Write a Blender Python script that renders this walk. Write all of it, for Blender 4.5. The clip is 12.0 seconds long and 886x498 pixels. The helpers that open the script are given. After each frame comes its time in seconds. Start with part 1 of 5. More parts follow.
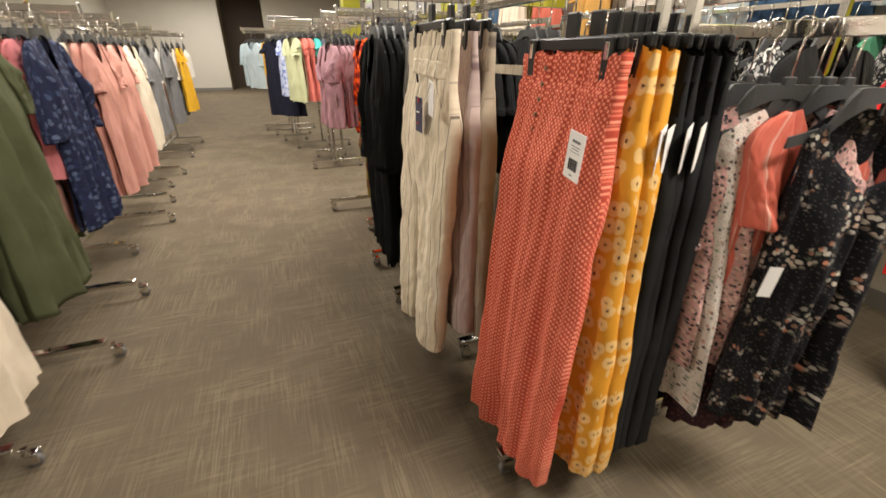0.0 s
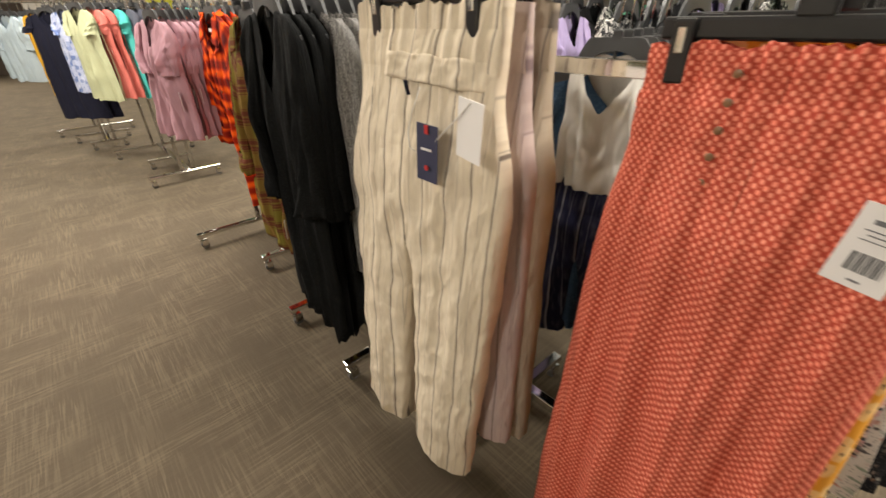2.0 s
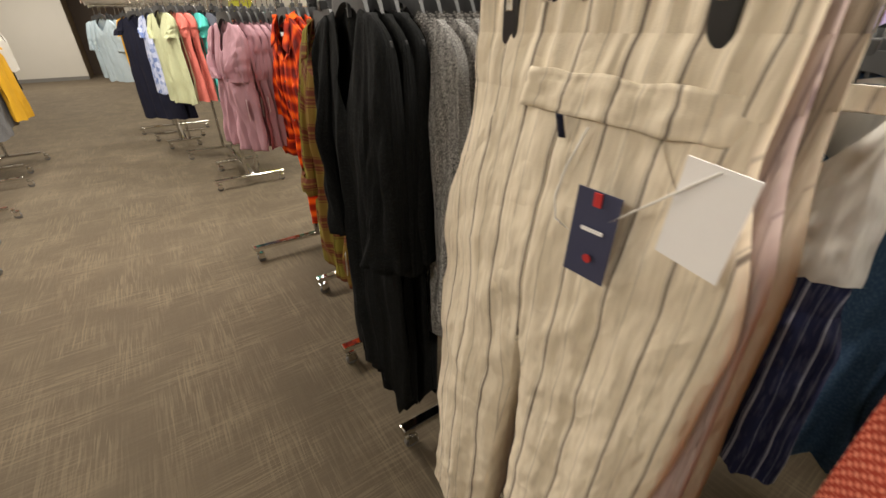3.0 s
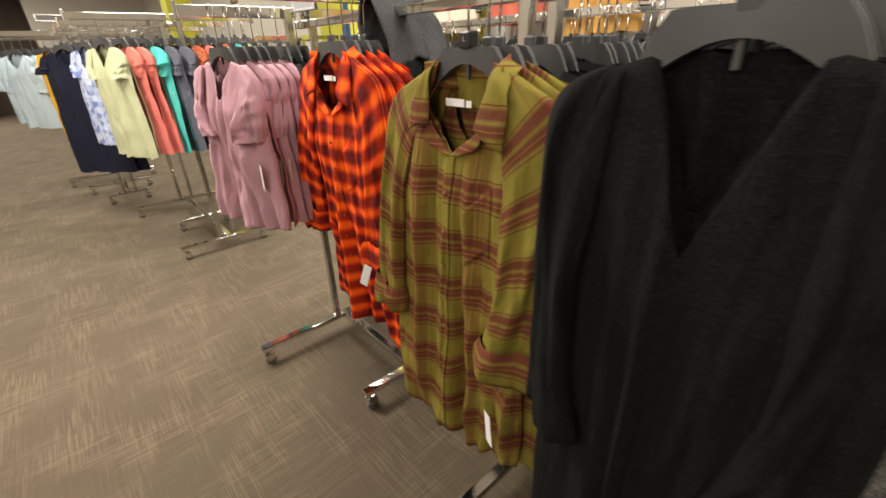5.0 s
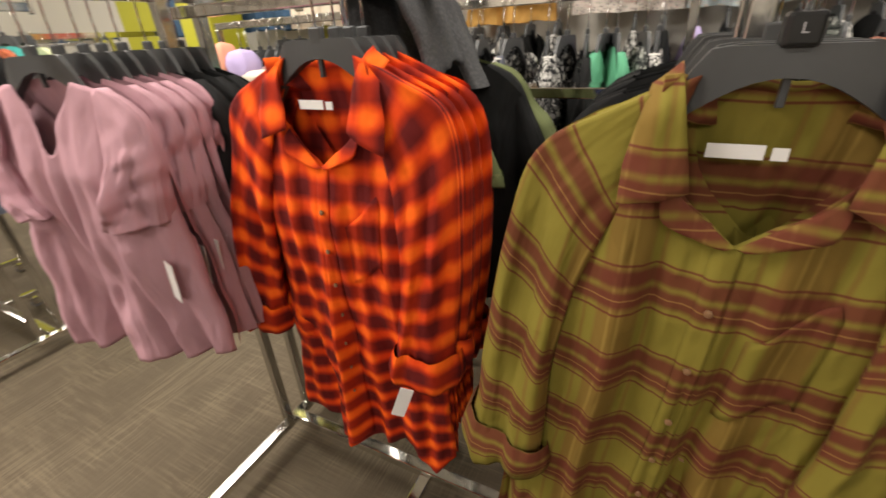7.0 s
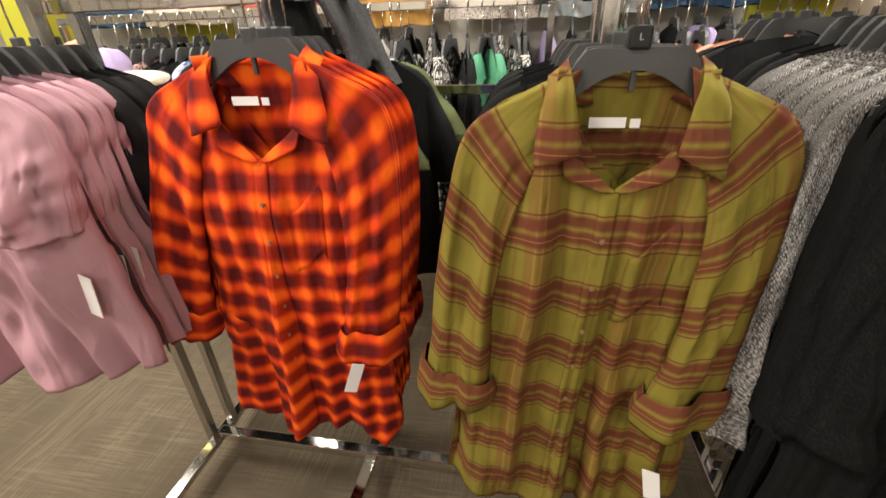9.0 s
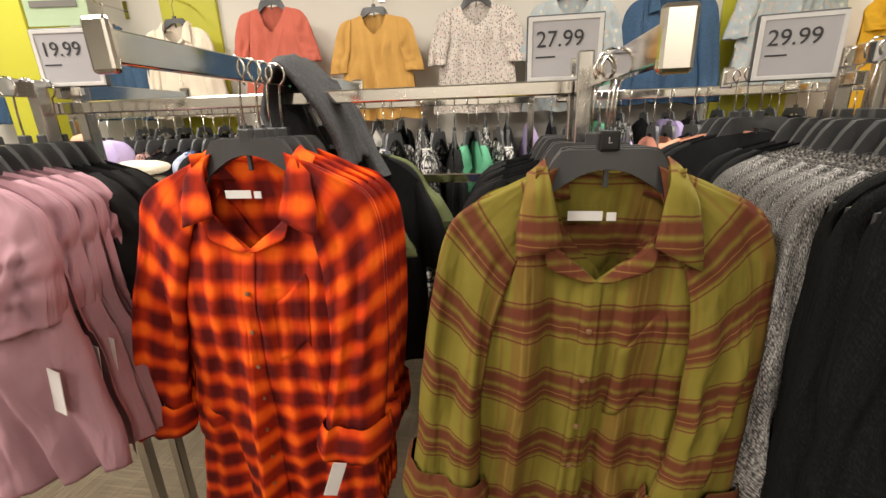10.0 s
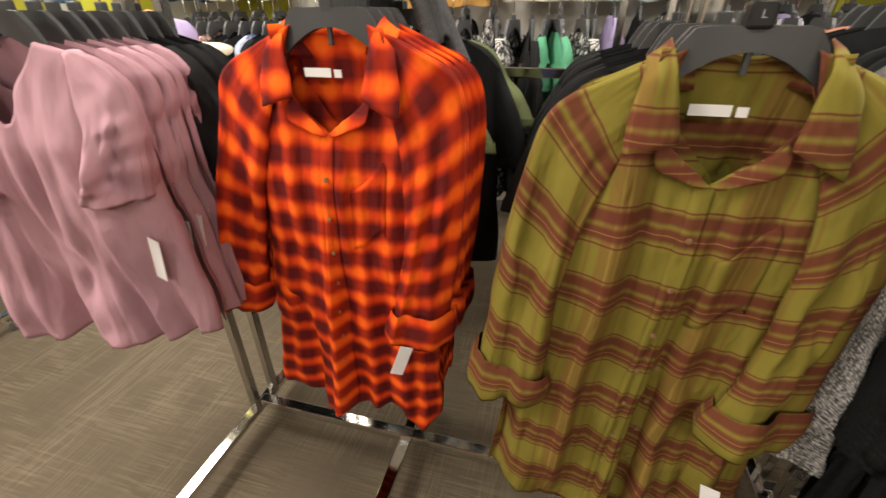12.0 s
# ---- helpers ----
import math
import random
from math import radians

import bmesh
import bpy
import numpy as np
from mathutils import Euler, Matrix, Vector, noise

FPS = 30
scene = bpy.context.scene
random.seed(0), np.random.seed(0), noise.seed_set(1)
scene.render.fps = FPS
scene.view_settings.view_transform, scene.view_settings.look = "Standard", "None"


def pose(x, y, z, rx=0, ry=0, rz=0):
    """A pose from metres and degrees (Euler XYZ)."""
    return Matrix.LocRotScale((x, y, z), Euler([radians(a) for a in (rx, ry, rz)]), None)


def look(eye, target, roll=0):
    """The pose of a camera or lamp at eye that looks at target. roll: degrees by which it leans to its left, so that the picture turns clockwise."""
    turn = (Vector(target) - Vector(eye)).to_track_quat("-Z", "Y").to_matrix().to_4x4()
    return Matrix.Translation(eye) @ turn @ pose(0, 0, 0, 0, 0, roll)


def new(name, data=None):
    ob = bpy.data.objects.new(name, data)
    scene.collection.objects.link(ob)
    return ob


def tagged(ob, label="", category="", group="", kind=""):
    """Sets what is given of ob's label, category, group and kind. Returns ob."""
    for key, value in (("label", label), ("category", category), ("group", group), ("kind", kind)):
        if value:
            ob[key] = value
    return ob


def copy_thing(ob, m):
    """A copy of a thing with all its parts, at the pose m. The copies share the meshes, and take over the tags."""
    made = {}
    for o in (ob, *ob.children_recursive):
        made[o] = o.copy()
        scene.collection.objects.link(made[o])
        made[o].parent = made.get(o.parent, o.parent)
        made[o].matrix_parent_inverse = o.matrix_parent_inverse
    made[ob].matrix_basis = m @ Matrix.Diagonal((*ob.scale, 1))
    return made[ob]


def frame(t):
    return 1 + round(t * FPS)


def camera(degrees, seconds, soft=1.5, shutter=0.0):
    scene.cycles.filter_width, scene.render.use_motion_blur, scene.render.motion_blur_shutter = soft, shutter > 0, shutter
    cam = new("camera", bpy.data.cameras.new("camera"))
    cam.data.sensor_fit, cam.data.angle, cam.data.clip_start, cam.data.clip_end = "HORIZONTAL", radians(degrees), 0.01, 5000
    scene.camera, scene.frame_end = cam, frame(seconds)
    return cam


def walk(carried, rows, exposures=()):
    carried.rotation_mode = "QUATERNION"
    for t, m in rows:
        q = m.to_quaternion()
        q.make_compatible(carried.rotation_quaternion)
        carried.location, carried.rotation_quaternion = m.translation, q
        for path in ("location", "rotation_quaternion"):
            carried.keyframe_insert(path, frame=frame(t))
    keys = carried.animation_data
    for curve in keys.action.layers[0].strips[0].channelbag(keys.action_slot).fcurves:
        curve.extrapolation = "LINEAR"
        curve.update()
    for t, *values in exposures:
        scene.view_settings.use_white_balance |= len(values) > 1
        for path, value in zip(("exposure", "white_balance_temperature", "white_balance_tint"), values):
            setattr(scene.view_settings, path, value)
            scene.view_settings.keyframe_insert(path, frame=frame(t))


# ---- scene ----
cam = camera(93.7, 12.0, soft=1.5, shutter=0.3)
PATH = [
    (0, (0.032, -0.023, 1.317), (0.697, 1.659, 0.465), 0.2),
    (0.5, (0.081, 0.257, 1.34), (0.901, 1.888, 0.522), -0.0),
    (1, (0.098, 0.436, 1.344), (1.137, 1.875, 0.422), -0.7),
    (1.5, (-0.001, 0.585, 1.364), (1.181, 1.868, 0.386), -1.1),
    (2, (-0.008, 0.739, 1.359), (1.143, 2.051, 0.382), -1.4),
    (2.5, (0.074, 0.936, 1.366), (1.092, 2.388, 0.441), -1.5),
    (3, (0.104, 1.076, 1.35), (1.079, 2.542, 0.401), -0.9),
    (3.5, (0.045, 1.285, 1.369), (1.098, 2.695, 0.419), -0.4),
    (3.7, (0.048, 1.312, 1.363), (1.025, 2.822, 0.488), 0.2),
    (5.5, (-0.003, 2.155, 1.403), (1.273, 3.414, 0.517), -2.7),
    (6, (-0.007, 2.342, 1.394), (1.321, 3.535, 0.491), -2.7),
    (6.5, (0.066, 2.539, 1.416), (1.459, 3.675, 0.539), -2.6),
    (7, (0.095, 2.616, 1.422), (1.669, 3.437, 0.503), -3.3),
    (7.2, (0.073, 2.631, 1.424), (1.71, 3.291, 0.482), -3.4),
    (8.8, (-0.053, 2.673, 1.427), (1.664, 3.003, 0.456), -2.2),
    (9, (-0.048, 2.668, 1.427), (1.69, 2.992, 0.494), -2.1),
    (9.5, (-0.038, 2.656, 1.444), (1.817, 2.954, 0.757), -2.0),
    (10, (-0.039, 2.658, 1.448), (1.846, 2.956, 0.849), -1.9),
    (10.5, (-0.038, 2.661, 1.446), (1.793, 2.954, 0.696), -2.1),
    (11, (-0.038, 2.675, 1.427), (1.713, 2.96, 0.505), -1.4),
    (11.5, (-0.036, 2.685, 1.42), (1.679, 3.006, 0.441), -0.8),
    (12, (-0.038, 2.729, 1.412), (1.64, 3.198, 0.43), -0.5),
]
walk(cam, [(t, look(eye, target, roll)) for t, eye, target, roll in PATH],
     exposures=((0, 0.25), (0.5, 0.33), (1.5, 0.33), (2.5, 0.15), (3.5, 0.0), (5.5, 0.33), (6.5, 0.08), (7, 0.02), (8.8, 0.28), (10, 0.08), (10.5, 0.02), (11, 0.32), (12, 0.15)))

# ---- light ----
world = bpy.data.worlds.new("world")
scene.world = world
world.use_nodes = True
world.node_tree.nodes["Background"].inputs[0].default_value = (1.0, 0.95, 0.88, 1)
world.node_tree.nodes["Background"].inputs[1].default_value = 0.03
CEIL = 3.3
LAMP = 70.0


# ---- materials ----
class Nodes:
    """Small helper to chain shader nodes."""

    def __init__(self, name, rough=0.8, metal=0.0, sheen=0.0):
        self.mat = bpy.data.materials.new(name)
        self.mat.use_nodes = True
        self.tree = self.mat.node_tree
        self.bsdf = self.tree.nodes["Principled BSDF"]
        self.bsdf.inputs["Roughness"].default_value = rough
        self.bsdf.inputs["Metallic"].default_value = metal
        if sheen:
            self.bsdf.inputs["Sheen Weight"].default_value = sheen
            self.bsdf.inputs["Sheen Roughness"].default_value = 0.5
        self.coord = self.tree.nodes.new("ShaderNodeTexCoord")

    def add(self, kind):
        return self.tree.nodes.new(kind)

    def put(self, socket, value):
        if isinstance(value, bpy.types.NodeSocket):
            self.tree.links.new(value, socket)
        elif isinstance(value, (tuple, list)):
            socket.default_value = (*value, 1) if len(value) == 3 and len(socket.default_value) == 4 else value
        else:
            socket.default_value = value

    def math(self, op, a, b=0.0, c=0.0):
        n = self.add("ShaderNodeMath")
        n.operation = op
        self.put(n.inputs[0], a)
        self.put(n.inputs[1], b)
        self.put(n.inputs[2], c)
        return n.outputs[0]

    def mix(self, f, a, b, mode="MIX"):
        n = self.add("ShaderNodeMix")
        n.data_type = "RGBA"
        n.blend_type = mode
        self.put(n.inputs[0], f)
        self.put(n.inputs[6], a)
        self.put(n.inputs[7], b)
        return n.outputs[2]

    def ramp(self, f, stops):
        n = self.add("ShaderNodeValToRGB")
        e = n.color_ramp.elements
        while len(e) < len(stops):
            e.new(0.5)
        for k, (p, c) in zip(e, stops):
            k.position, k.color = p, (*c, 1)
        self.put(n.inputs[0], f)
        return n.outputs[0]

    def mapped(self, source, scale):
        n = self.add("ShaderNodeMapping")
        self.put(n.inputs[0], self.coord.outputs[source])
        n.inputs["Scale"].default_value = scale
        return n.outputs[0]

    def noise(self, scale, source="UV", detail=3.0, stretch=(1, 1, 1), rough=0.55):
        n = self.add("ShaderNodeTexNoise")
        self.put(n.inputs["Vector"], self.mapped(source, stretch))
        n.inputs["Scale"].default_value = scale
        n.inputs["Detail"].default_value = detail
        n.inputs["Roughness"].default_value = rough
        return n.outputs[0]

    def voronoi(self, scale, source="UV", feature="F1", rand=1.0):
        n = self.add("ShaderNodeTexVoronoi")
        n.feature = feature
        n.voronoi_dimensions = "2D"
        self.put(n.inputs["Vector"], self.mapped(source, (1, 1, 0.0001)))
        n.inputs["Scale"].default_value = scale
        n.inputs["Randomness"].default_value = rand
        return n.outputs

    def uv(self):
        n = self.add("ShaderNodeSeparateXYZ")
        self.put(n.inputs[0], self.coord.outputs["UV"])
        return n.outputs[0], n.outputs[1]

    def wave(self, value, period, phase=0.0):
        """0..1 cosine of the value."""
        a = self.math("MULTIPLY_ADD", value, 2 * math.pi / period, phase)
        return self.math("MULTIPLY_ADD", self.math("COSINE", a), 0.5, 0.5)

    def band(self, value, period, lo, hi, soft=0.02):
        """1 inside lo..hi of each period."""
        f = self.math("FRACT", self.math("MULTIPLY_ADD", value, 1 / period, 100.0))
        n = self.add("ShaderNodeMapRange")
        n.interpolation_type = "SMOOTHSTEP"
        self.put(n.inputs[0], self.math("ABSOLUTE", self.math("SUBTRACT", f, (lo + hi) / 2)))
        w = (hi - lo) / 2
        n.inputs[1].default_value, n.inputs[2].default_value = w - soft, w + soft
        n.inputs[3].default_value, n.inputs[4].default_value = 1.0, 0.0
        return n.outputs[0]

    def bump(self, height, strength=0.3, distance=0.002, wrinkle=0.0):
        """Fine relief, over soft creases if wrinkle is given."""
        n = self.add("ShaderNodeBump")
        n.inputs["Strength"].default_value = strength
        n.inputs["Distance"].default_value = distance
        self.put(n.inputs["Height"], height)
        if wrinkle:
            w = self.add("ShaderNodeBump")
            w.inputs["Strength"].default_value = 1.0
            w.inputs["Distance"].default_value = wrinkle
            broad = self.noise(9, detail=3, stretch=(1.6, 0.5, 1), rough=0.5)
            crease = self.math("ABSOLUTE", self.math("SUBTRACT", self.noise(6, detail=3, stretch=(1.0, 0.8, 1), rough=0.6), 0.5))
            self.put(w.inputs["Height"], self.math("MULTIPLY_ADD", crease, -0.9, broad))
            self.put(n.inputs["Normal"], w.outputs[0])
        self.put(self.bsdf.inputs["Normal"], n.outputs[0])

    def done(self, colour):
        self.put(self.bsdf.inputs["Base Color"], colour)
        return self.mat


def fabric(name, colour, vary=0.25, rough=0.85, weave=900.0, relief=0.25, heather=0.0, light=(0.5, 0.5, 0.5)):
    """Plain cloth: faint blotches, heathered yarn and a fine weave."""
    n = Nodes(name, rough)
    n.bsdf.inputs["Specular IOR Level"].default_value = 0.2
    dark = tuple(c * (1 - vary) for c in colour)
    bright = tuple(min(1, c * (1 + vary)) for c in colour)
    c = n.mix(n.noise(9, detail=4), dark, bright)
    if heather:
        f = n.ramp(n.noise(260, detail=2, stretch=(1, 0.45, 1)), [(0.47, (0, 0, 0)), (0.62, (1, 1, 1))])
        c = n.mix(n.math("MULTIPLY", f, heather), c, light)
    n.bump(n.noise(weave, detail=1), relief, 0.001, 0.016)
    return n.done(c)


def knit(name, colour, light, vary=0.3, loop=0.0075, relief=0.8, marl=1.0):
    """Chunky knit: rows of loops, marled with paler yarn."""
    n = Nodes(name, 0.95)
    n.bsdf.inputs["Specular IOR Level"].default_value = 0.12
    u, v = n.uv()
    wob = n.math("MULTIPLY", n.math("SUBTRACT", n.noise(30), 0.5), 0.012)
    rib = n.math("MULTIPLY", n.wave(n.math("ADD", u, wob), loop), n.wave(n.math("ADD", v, wob), loop * 0.8))
    cable = n.wave(n.math("ADD", u, n.math("MULTIPLY", wob, 1.5)), loop * 6)
    yarn = n.math("MULTIPLY_ADD", n.noise(230, detail=2, rough=0.6), marl, n.math("MULTIPLY", n.noise(60, detail=2), 0.3))
    f = n.math("ADD", n.math("MULTIPLY_ADD", rib, 0.16, yarn), n.math("MULTIPLY_ADD", cable, 0.07, -0.28))
    c = n.ramp(f, [(0.30, tuple(k * (1 - vary) for k in colour)), (0.46, colour), (0.66, light)])
    n.bump(f, relief, 0.005, 0.014)
    return n.done(c)


def red_plaid():
    n = Nodes("red_plaid_cotton", 0.85)
    n.bsdf.inputs["Specular IOR Level"].default_value = 0.2
    u, v = n.uv()
    wob = n.math("MULTIPLY", n.math("SUBTRACT", n.noise(12), 0.5), 0.004)
    edge = [(0.03, (0, 0, 0)), (0.78, (1, 1, 1))]
    a = n.ramp(n.wave(n.math("ADD", u, wob), 0.072), edge)
    b = n.ramp(n.wave(n.math("ADD", v, wob), 0.077), edge)
    f = n.math("ADD", n.math("MULTIPLY_ADD", b, 0.62, n.math("MULTIPLY", a, 0.38)), n.math("MULTIPLY_ADD", n.noise(90), 0.10, -0.05))
    c = n.ramp(f, [(0.05, (1.0, 0.150, 0.010)), (0.38, (0.70, 0.058, 0.006)), (0.64, (0.36, 0.023, 0.007)), (0.95, (0.120, 0.009, 0.008))])
    n.bump(n.noise(700, detail=1), 0.25, 0.001, 0.021)
    return n.done(c)


def olive_plaid():
    n = Nodes("olive_plaid_cotton", 0.85)
    n.bsdf.inputs["Specular IOR Level"].default_value = 0.2
    u, v = n.uv()
    wob = n.math("MULTIPLY", n.math("SUBTRACT", n.noise(14), 0.5), 0.006)
    uu, vv = n.math("ADD", u, wob), n.math("ADD", v, wob)
    c = n.mix(n.noise(26, stretch=(1, 0.3, 1)), (0.175, 0.144, 0.021), (0.235, 0.194, 0.032))
    across = n.math("MAXIMUM", n.band(uu, 0.178, 0.12, 0.42, 0.02), n.math("MULTIPLY", n.math("ADD", n.band(uu, 0.178, 0.50, 0.53, 0.01), n.band(uu, 0.178, 0.03, 0.06, 0.01)), 0.8))
    c = n.mix(n.math("MULTIPLY", across, 0.36), c, (0.17, 0.032, 0.02))
    fine = n.math("ADD", n.band(uu, 0.178, 0.24, 0.26, 0.008), n.band(uu, 0.178, 0.31, 0.33, 0.008))
    c = n.mix(n.math("MULTIPLY", fine, 0.4), c, (0.36, 0.24, 0.06))
    down = n.math("ADD", n.band(vv, 0.122, 0.08, 0.25, 0.04), n.band(vv, 0.122, 0.30, 0.48, 0.04))
    lines = n.math("ADD", n.band(vv, 0.122, 0.53, 0.555, 0.01), n.band(vv, 0.122, 0.02, 0.045, 0.01))
    c = n.mix(n.math("MULTIPLY", n.math("ADD", down, lines), 0.86), c, (0.120, 0.018, 0.016))
    c = n.mix(n.math("MULTIPLY", n.band(vv, 0.122, 0.385, 0.40, 0.006), 0.5), c, (0.36, 0.22, 0.06))
    c = n.mix(n.math("MULTIPLY", n.noise(500, detail=1), 0.12), c, (0.1, 0.06, 0.02))
    n.bump(n.noise(700, detail=1), 0.25, 0.001, 0.021)
    return n.done(c)


def linen_stripe(name, base, line, pale):
    n = Nodes(name, 0.9)
    n.bsdf.inputs["Specular IOR Level"].default_value = 0.2
    u, v = n.uv()
    wob = n.math("MULTIPLY", n.math("SUBTRACT", n.noise(10), 0.5), 0.004)
    uu = n.math("ADD", u, wob)
    c = n.mix(n.noise(40, detail=4, stretch=(4, 0.5, 1)), base, pale)
    s1 = n.band(uu, 0.034, 0.11, 0.15, 0.02)
    s2 = n.band(uu, 0.068, 0.475, 0.53, 0.014)
    c = n.mix(n.math("MULTIPLY", s2, 0.85), n.mix(n.math("MULTIPLY", s1, 0.45), c, line), line)
    slub = n.ramp(n.noise(120, detail=2, stretch=(1, 0.12, 1)), [(0.5, (0, 0, 0)), (0.7, (1, 1, 1))])
    c = n.mix(n.math("MULTIPLY", slub, 0.12), c, line)
    n.bump(n.noise(420, detail=2), 0.35, 0.001, 0.028)
    return n.done(c)


def coral_print():
    n = Nodes("coral_printed_rayon", 0.8)
    n.bsdf.inputs["Specular IOR Level"].default_value = 0.2
    u, v = n.uv()
    wob = n.math("MULTIPLY", n.math("SUBTRACT", n.noise(25), 0.5), 0.003)
    uu, vv = n.math("ADD", u, wob), n.math("ADD", v, wob)
    c = n.mix(n.noise(14), (0.78, 0.185, 0.115), (0.86, 0.225, 0.145))
    p = 0.0142

    def cell(du, dv):
        a = n.math("ABSOLUTE", n.math("SUBTRACT", n.math("FRACT", n.math("MULTIPLY_ADD", uu, 1 / p, 50 + du)), 0.5))
        b = n.math("ABSOLUTE", n.math("SUBTRACT", n.math("FRACT", n.math("MULTIPLY_ADD", vv, 1 / p, 50 + dv)), 0.5))
        return a, b

    def block(du, dv, lo, hi):
        a, b = cell(du, dv)
        return n.ramp(n.math("MAXIMUM", a, b), [(lo, (1, 1, 1)), (hi, (0, 0, 0))])

    def dot(du, dv, lo, hi):
        a, b = cell(du, dv)
        r = n.math("SQRT", n.math("ADD", n.math("MULTIPLY", a, a), n.math("MULTIPLY", n.math("MULTIPLY", b, b), 0.55)))
        return n.ramp(r, [(lo, (1, 1, 1)), (hi, (0, 0, 0))])
    patchy = n.ramp(n.noise(110, detail=2), [(0.34, (0.35, 0.35, 0.35)), (0.58, (1, 1, 1))])
    c = n.mix(n.math("MULTIPLY", block(0.5, 0.0, 0.24, 0.34), 0.85), c, (0.40, 0.042, 0.024))
    c = n.mix(n.math("MULTIPLY", block(0.0, 0.5, 0.24, 0.34), 0.85), c, (0.40, 0.042, 0.024))
    c = n.mix(n.math("MULTIPLY", n.math("MULTIPLY", dot(0.0, 0.0, 0.10, 0.25), patchy), 0.75), c, (0.92, 0.42, 0.29))
    c = n.mix(n.math("MULTIPLY", n.math("MULTIPLY", dot(0.5, 0.5, 0.08, 0.23), patchy), 0.85), c, (0.90, 0.38, 0.26))
    c = n.mix(n.math("MULTIPLY", dot(0.5, 0.0, 0.03, 0.10), 0.7), c, (0.85, 0.30, 0.20))
    n.bump(n.noise(500, detail=1), 0.2, 0.001, 0.015)
    return n.done(c)


def floral(name, base, tones, scale=30.0, amount=0.33, second=70.0, sprig=0.7, cluster=0.0):
    """Scattered blossoms of several tones on a ground colour."""
    n = Nodes(name, 0.82)
    n.bsdf.inputs["Specular IOR Level"].default_value = 0.2
    o = n.voronoi(scale)
    hue = n.add("ShaderNodeSeparateColor")
    n.put(hue.inputs[0], o[1])
    d = n.math("ADD", o[0], n.math("MULTIPLY", n.math("SUBTRACT", n.noise(scale * 4), 0.5), 0.5))
    flower = n.ramp(d, [(amount - 0.03, (1, 1, 1)), (amount + 0.03, (0, 0, 0))])
    step = 1.0 / len(tones)
    tone = n.ramp(hue.outputs[0], [(k * step, t) for k, t in enumerate(tones)])
    c = n.mix(n.noise(12), tuple(k * 0.8 for k in base), base)
    if cluster:
        flower = n.math("MULTIPLY", flower, n.ramp(n.noise(cluster, detail=2), [(0.52, (0, 0, 0)), (0.60, (1, 1, 1))]))
    c = n.mix(flower, c, tone)
    o2 = n.voronoi(second)
    small = n.ramp(o2[0], [(0.12, (1, 1, 1)), (0.17, (0, 0, 0))])
    c = n.mix(n.math("MULTIPLY", small, sprig), c, tones[-1])
    n.bump(n.noise(600, detail=1), 0.2, 0.001, 0.018)
    return n.done(c)


def daisy():
    n = Nodes("mustard_daisy_rayon", 0.8)
    o = n.voronoi(21, rand=0.7)
    d = n.math("ADD", o[0], n.math("MULTIPLY", n.math("SUBTRACT", n.noise(90), 0.5), 0.22))
    petal = n.math("MULTIPLY", n.ramp(d, [(0.36, (1, 1, 1)), (0.42, (0, 0, 0))]), 0.85)
    centre = n.ramp(n.math("ADD", o[0], n.math("MULTIPLY", n.math("SUBTRACT", n.noise(160), 0.5), 0.45)), [(0.05, (1, 1, 1)), (0.10, (0, 0, 0))])
    c = n.mix(n.noise(12), (0.62, 0.26, 0.012), (0.75, 0.34, 0.02))
    c = n.mix(petal, c, (0.78, 0.52, 0.22))
    c = n.mix(centre, c, (0.09, 0.03, 0.02))
    return n.done(c)


def carpet_mat():
    n = Nodes("carpet", 0.95)
    pick = n.add("ShaderNodeTexChecker")
    n.put(pick.inputs[0], n.mapped("Object", (1, 1, 1)))
    pick.inputs["Scale"].default_value = 2.0
    base = n.mix(n.noise(1.6, "Object", 3), (0.094, 0.071, 0.045), (0.128, 0.099, 0.063))

    def streaks(sx, sy):
        """Long thin cells, each paler or darker by chance."""
        v = n.add("ShaderNodeTexVoronoi")
        v.voronoi_dimensions = "2D"
        n.put(v.inputs["Vector"], n.mapped("Object", (sx, sy, 0.0001)))
        v.inputs["Scale"].default_value = 1.0
        tone = n.add("ShaderNodeSeparateColor")
        n.put(tone.inputs[0], v.outputs["Color"])
        return n.ramp(tone.outputs[0], [(0.35, (0, 0, 0)), (0.95, (1, 1, 1))])
    along, across = streaks(210, 8.5), streaks(8.5, 210)
    patch_a = n.ramp(n.noise(3.2, "Object", 2, (1.5, 0.8, 1)), [(0.42, (0, 0, 0)), (0.6, (1, 1, 1))])
    patch_b = n.ramp(n.noise(2.9, "Object", 2, (0.8, 1.5, 1)), [(0.42, (0, 0, 0)), (0.6, (1, 1, 1))])
    sa = n.math("MULTIPLY", along, n.math("MULTIPLY_ADD", patch_a, 0.75, 0.12))
    sb = n.math("MULTIPLY", across, n.math("MULTIPLY_ADD", patch_b, 0.75, 0.12))
    c = n.mix(n.math("MULTIPLY", sa, 0.55), base, (0.250, 0.197, 0.126))
    c = n.mix(n.math("MULTIPLY", sb, 0.55), c, (0.250, 0.197, 0.126))
    fuzz = n.noise(420, "Object", 2)
    c = n.mix(n.math("MULTIPLY", fuzz, 0.35), c, (0.09, 0.07, 0.048))
    n.bump(fuzz, 0.6, 0.004)
    return n.done(c)


def paint(name, colour, rough=0.6, scale=3.0, vary=0.06):
    n = Nodes(name, rough)
    c = n.mix(n.noise(scale, "Object", 5), tuple(k * (1 - vary) for k in colour), colour)
    n.bump(n.noise(220, "Object", 2), 0.08, 0.002)
    return n.done(c)


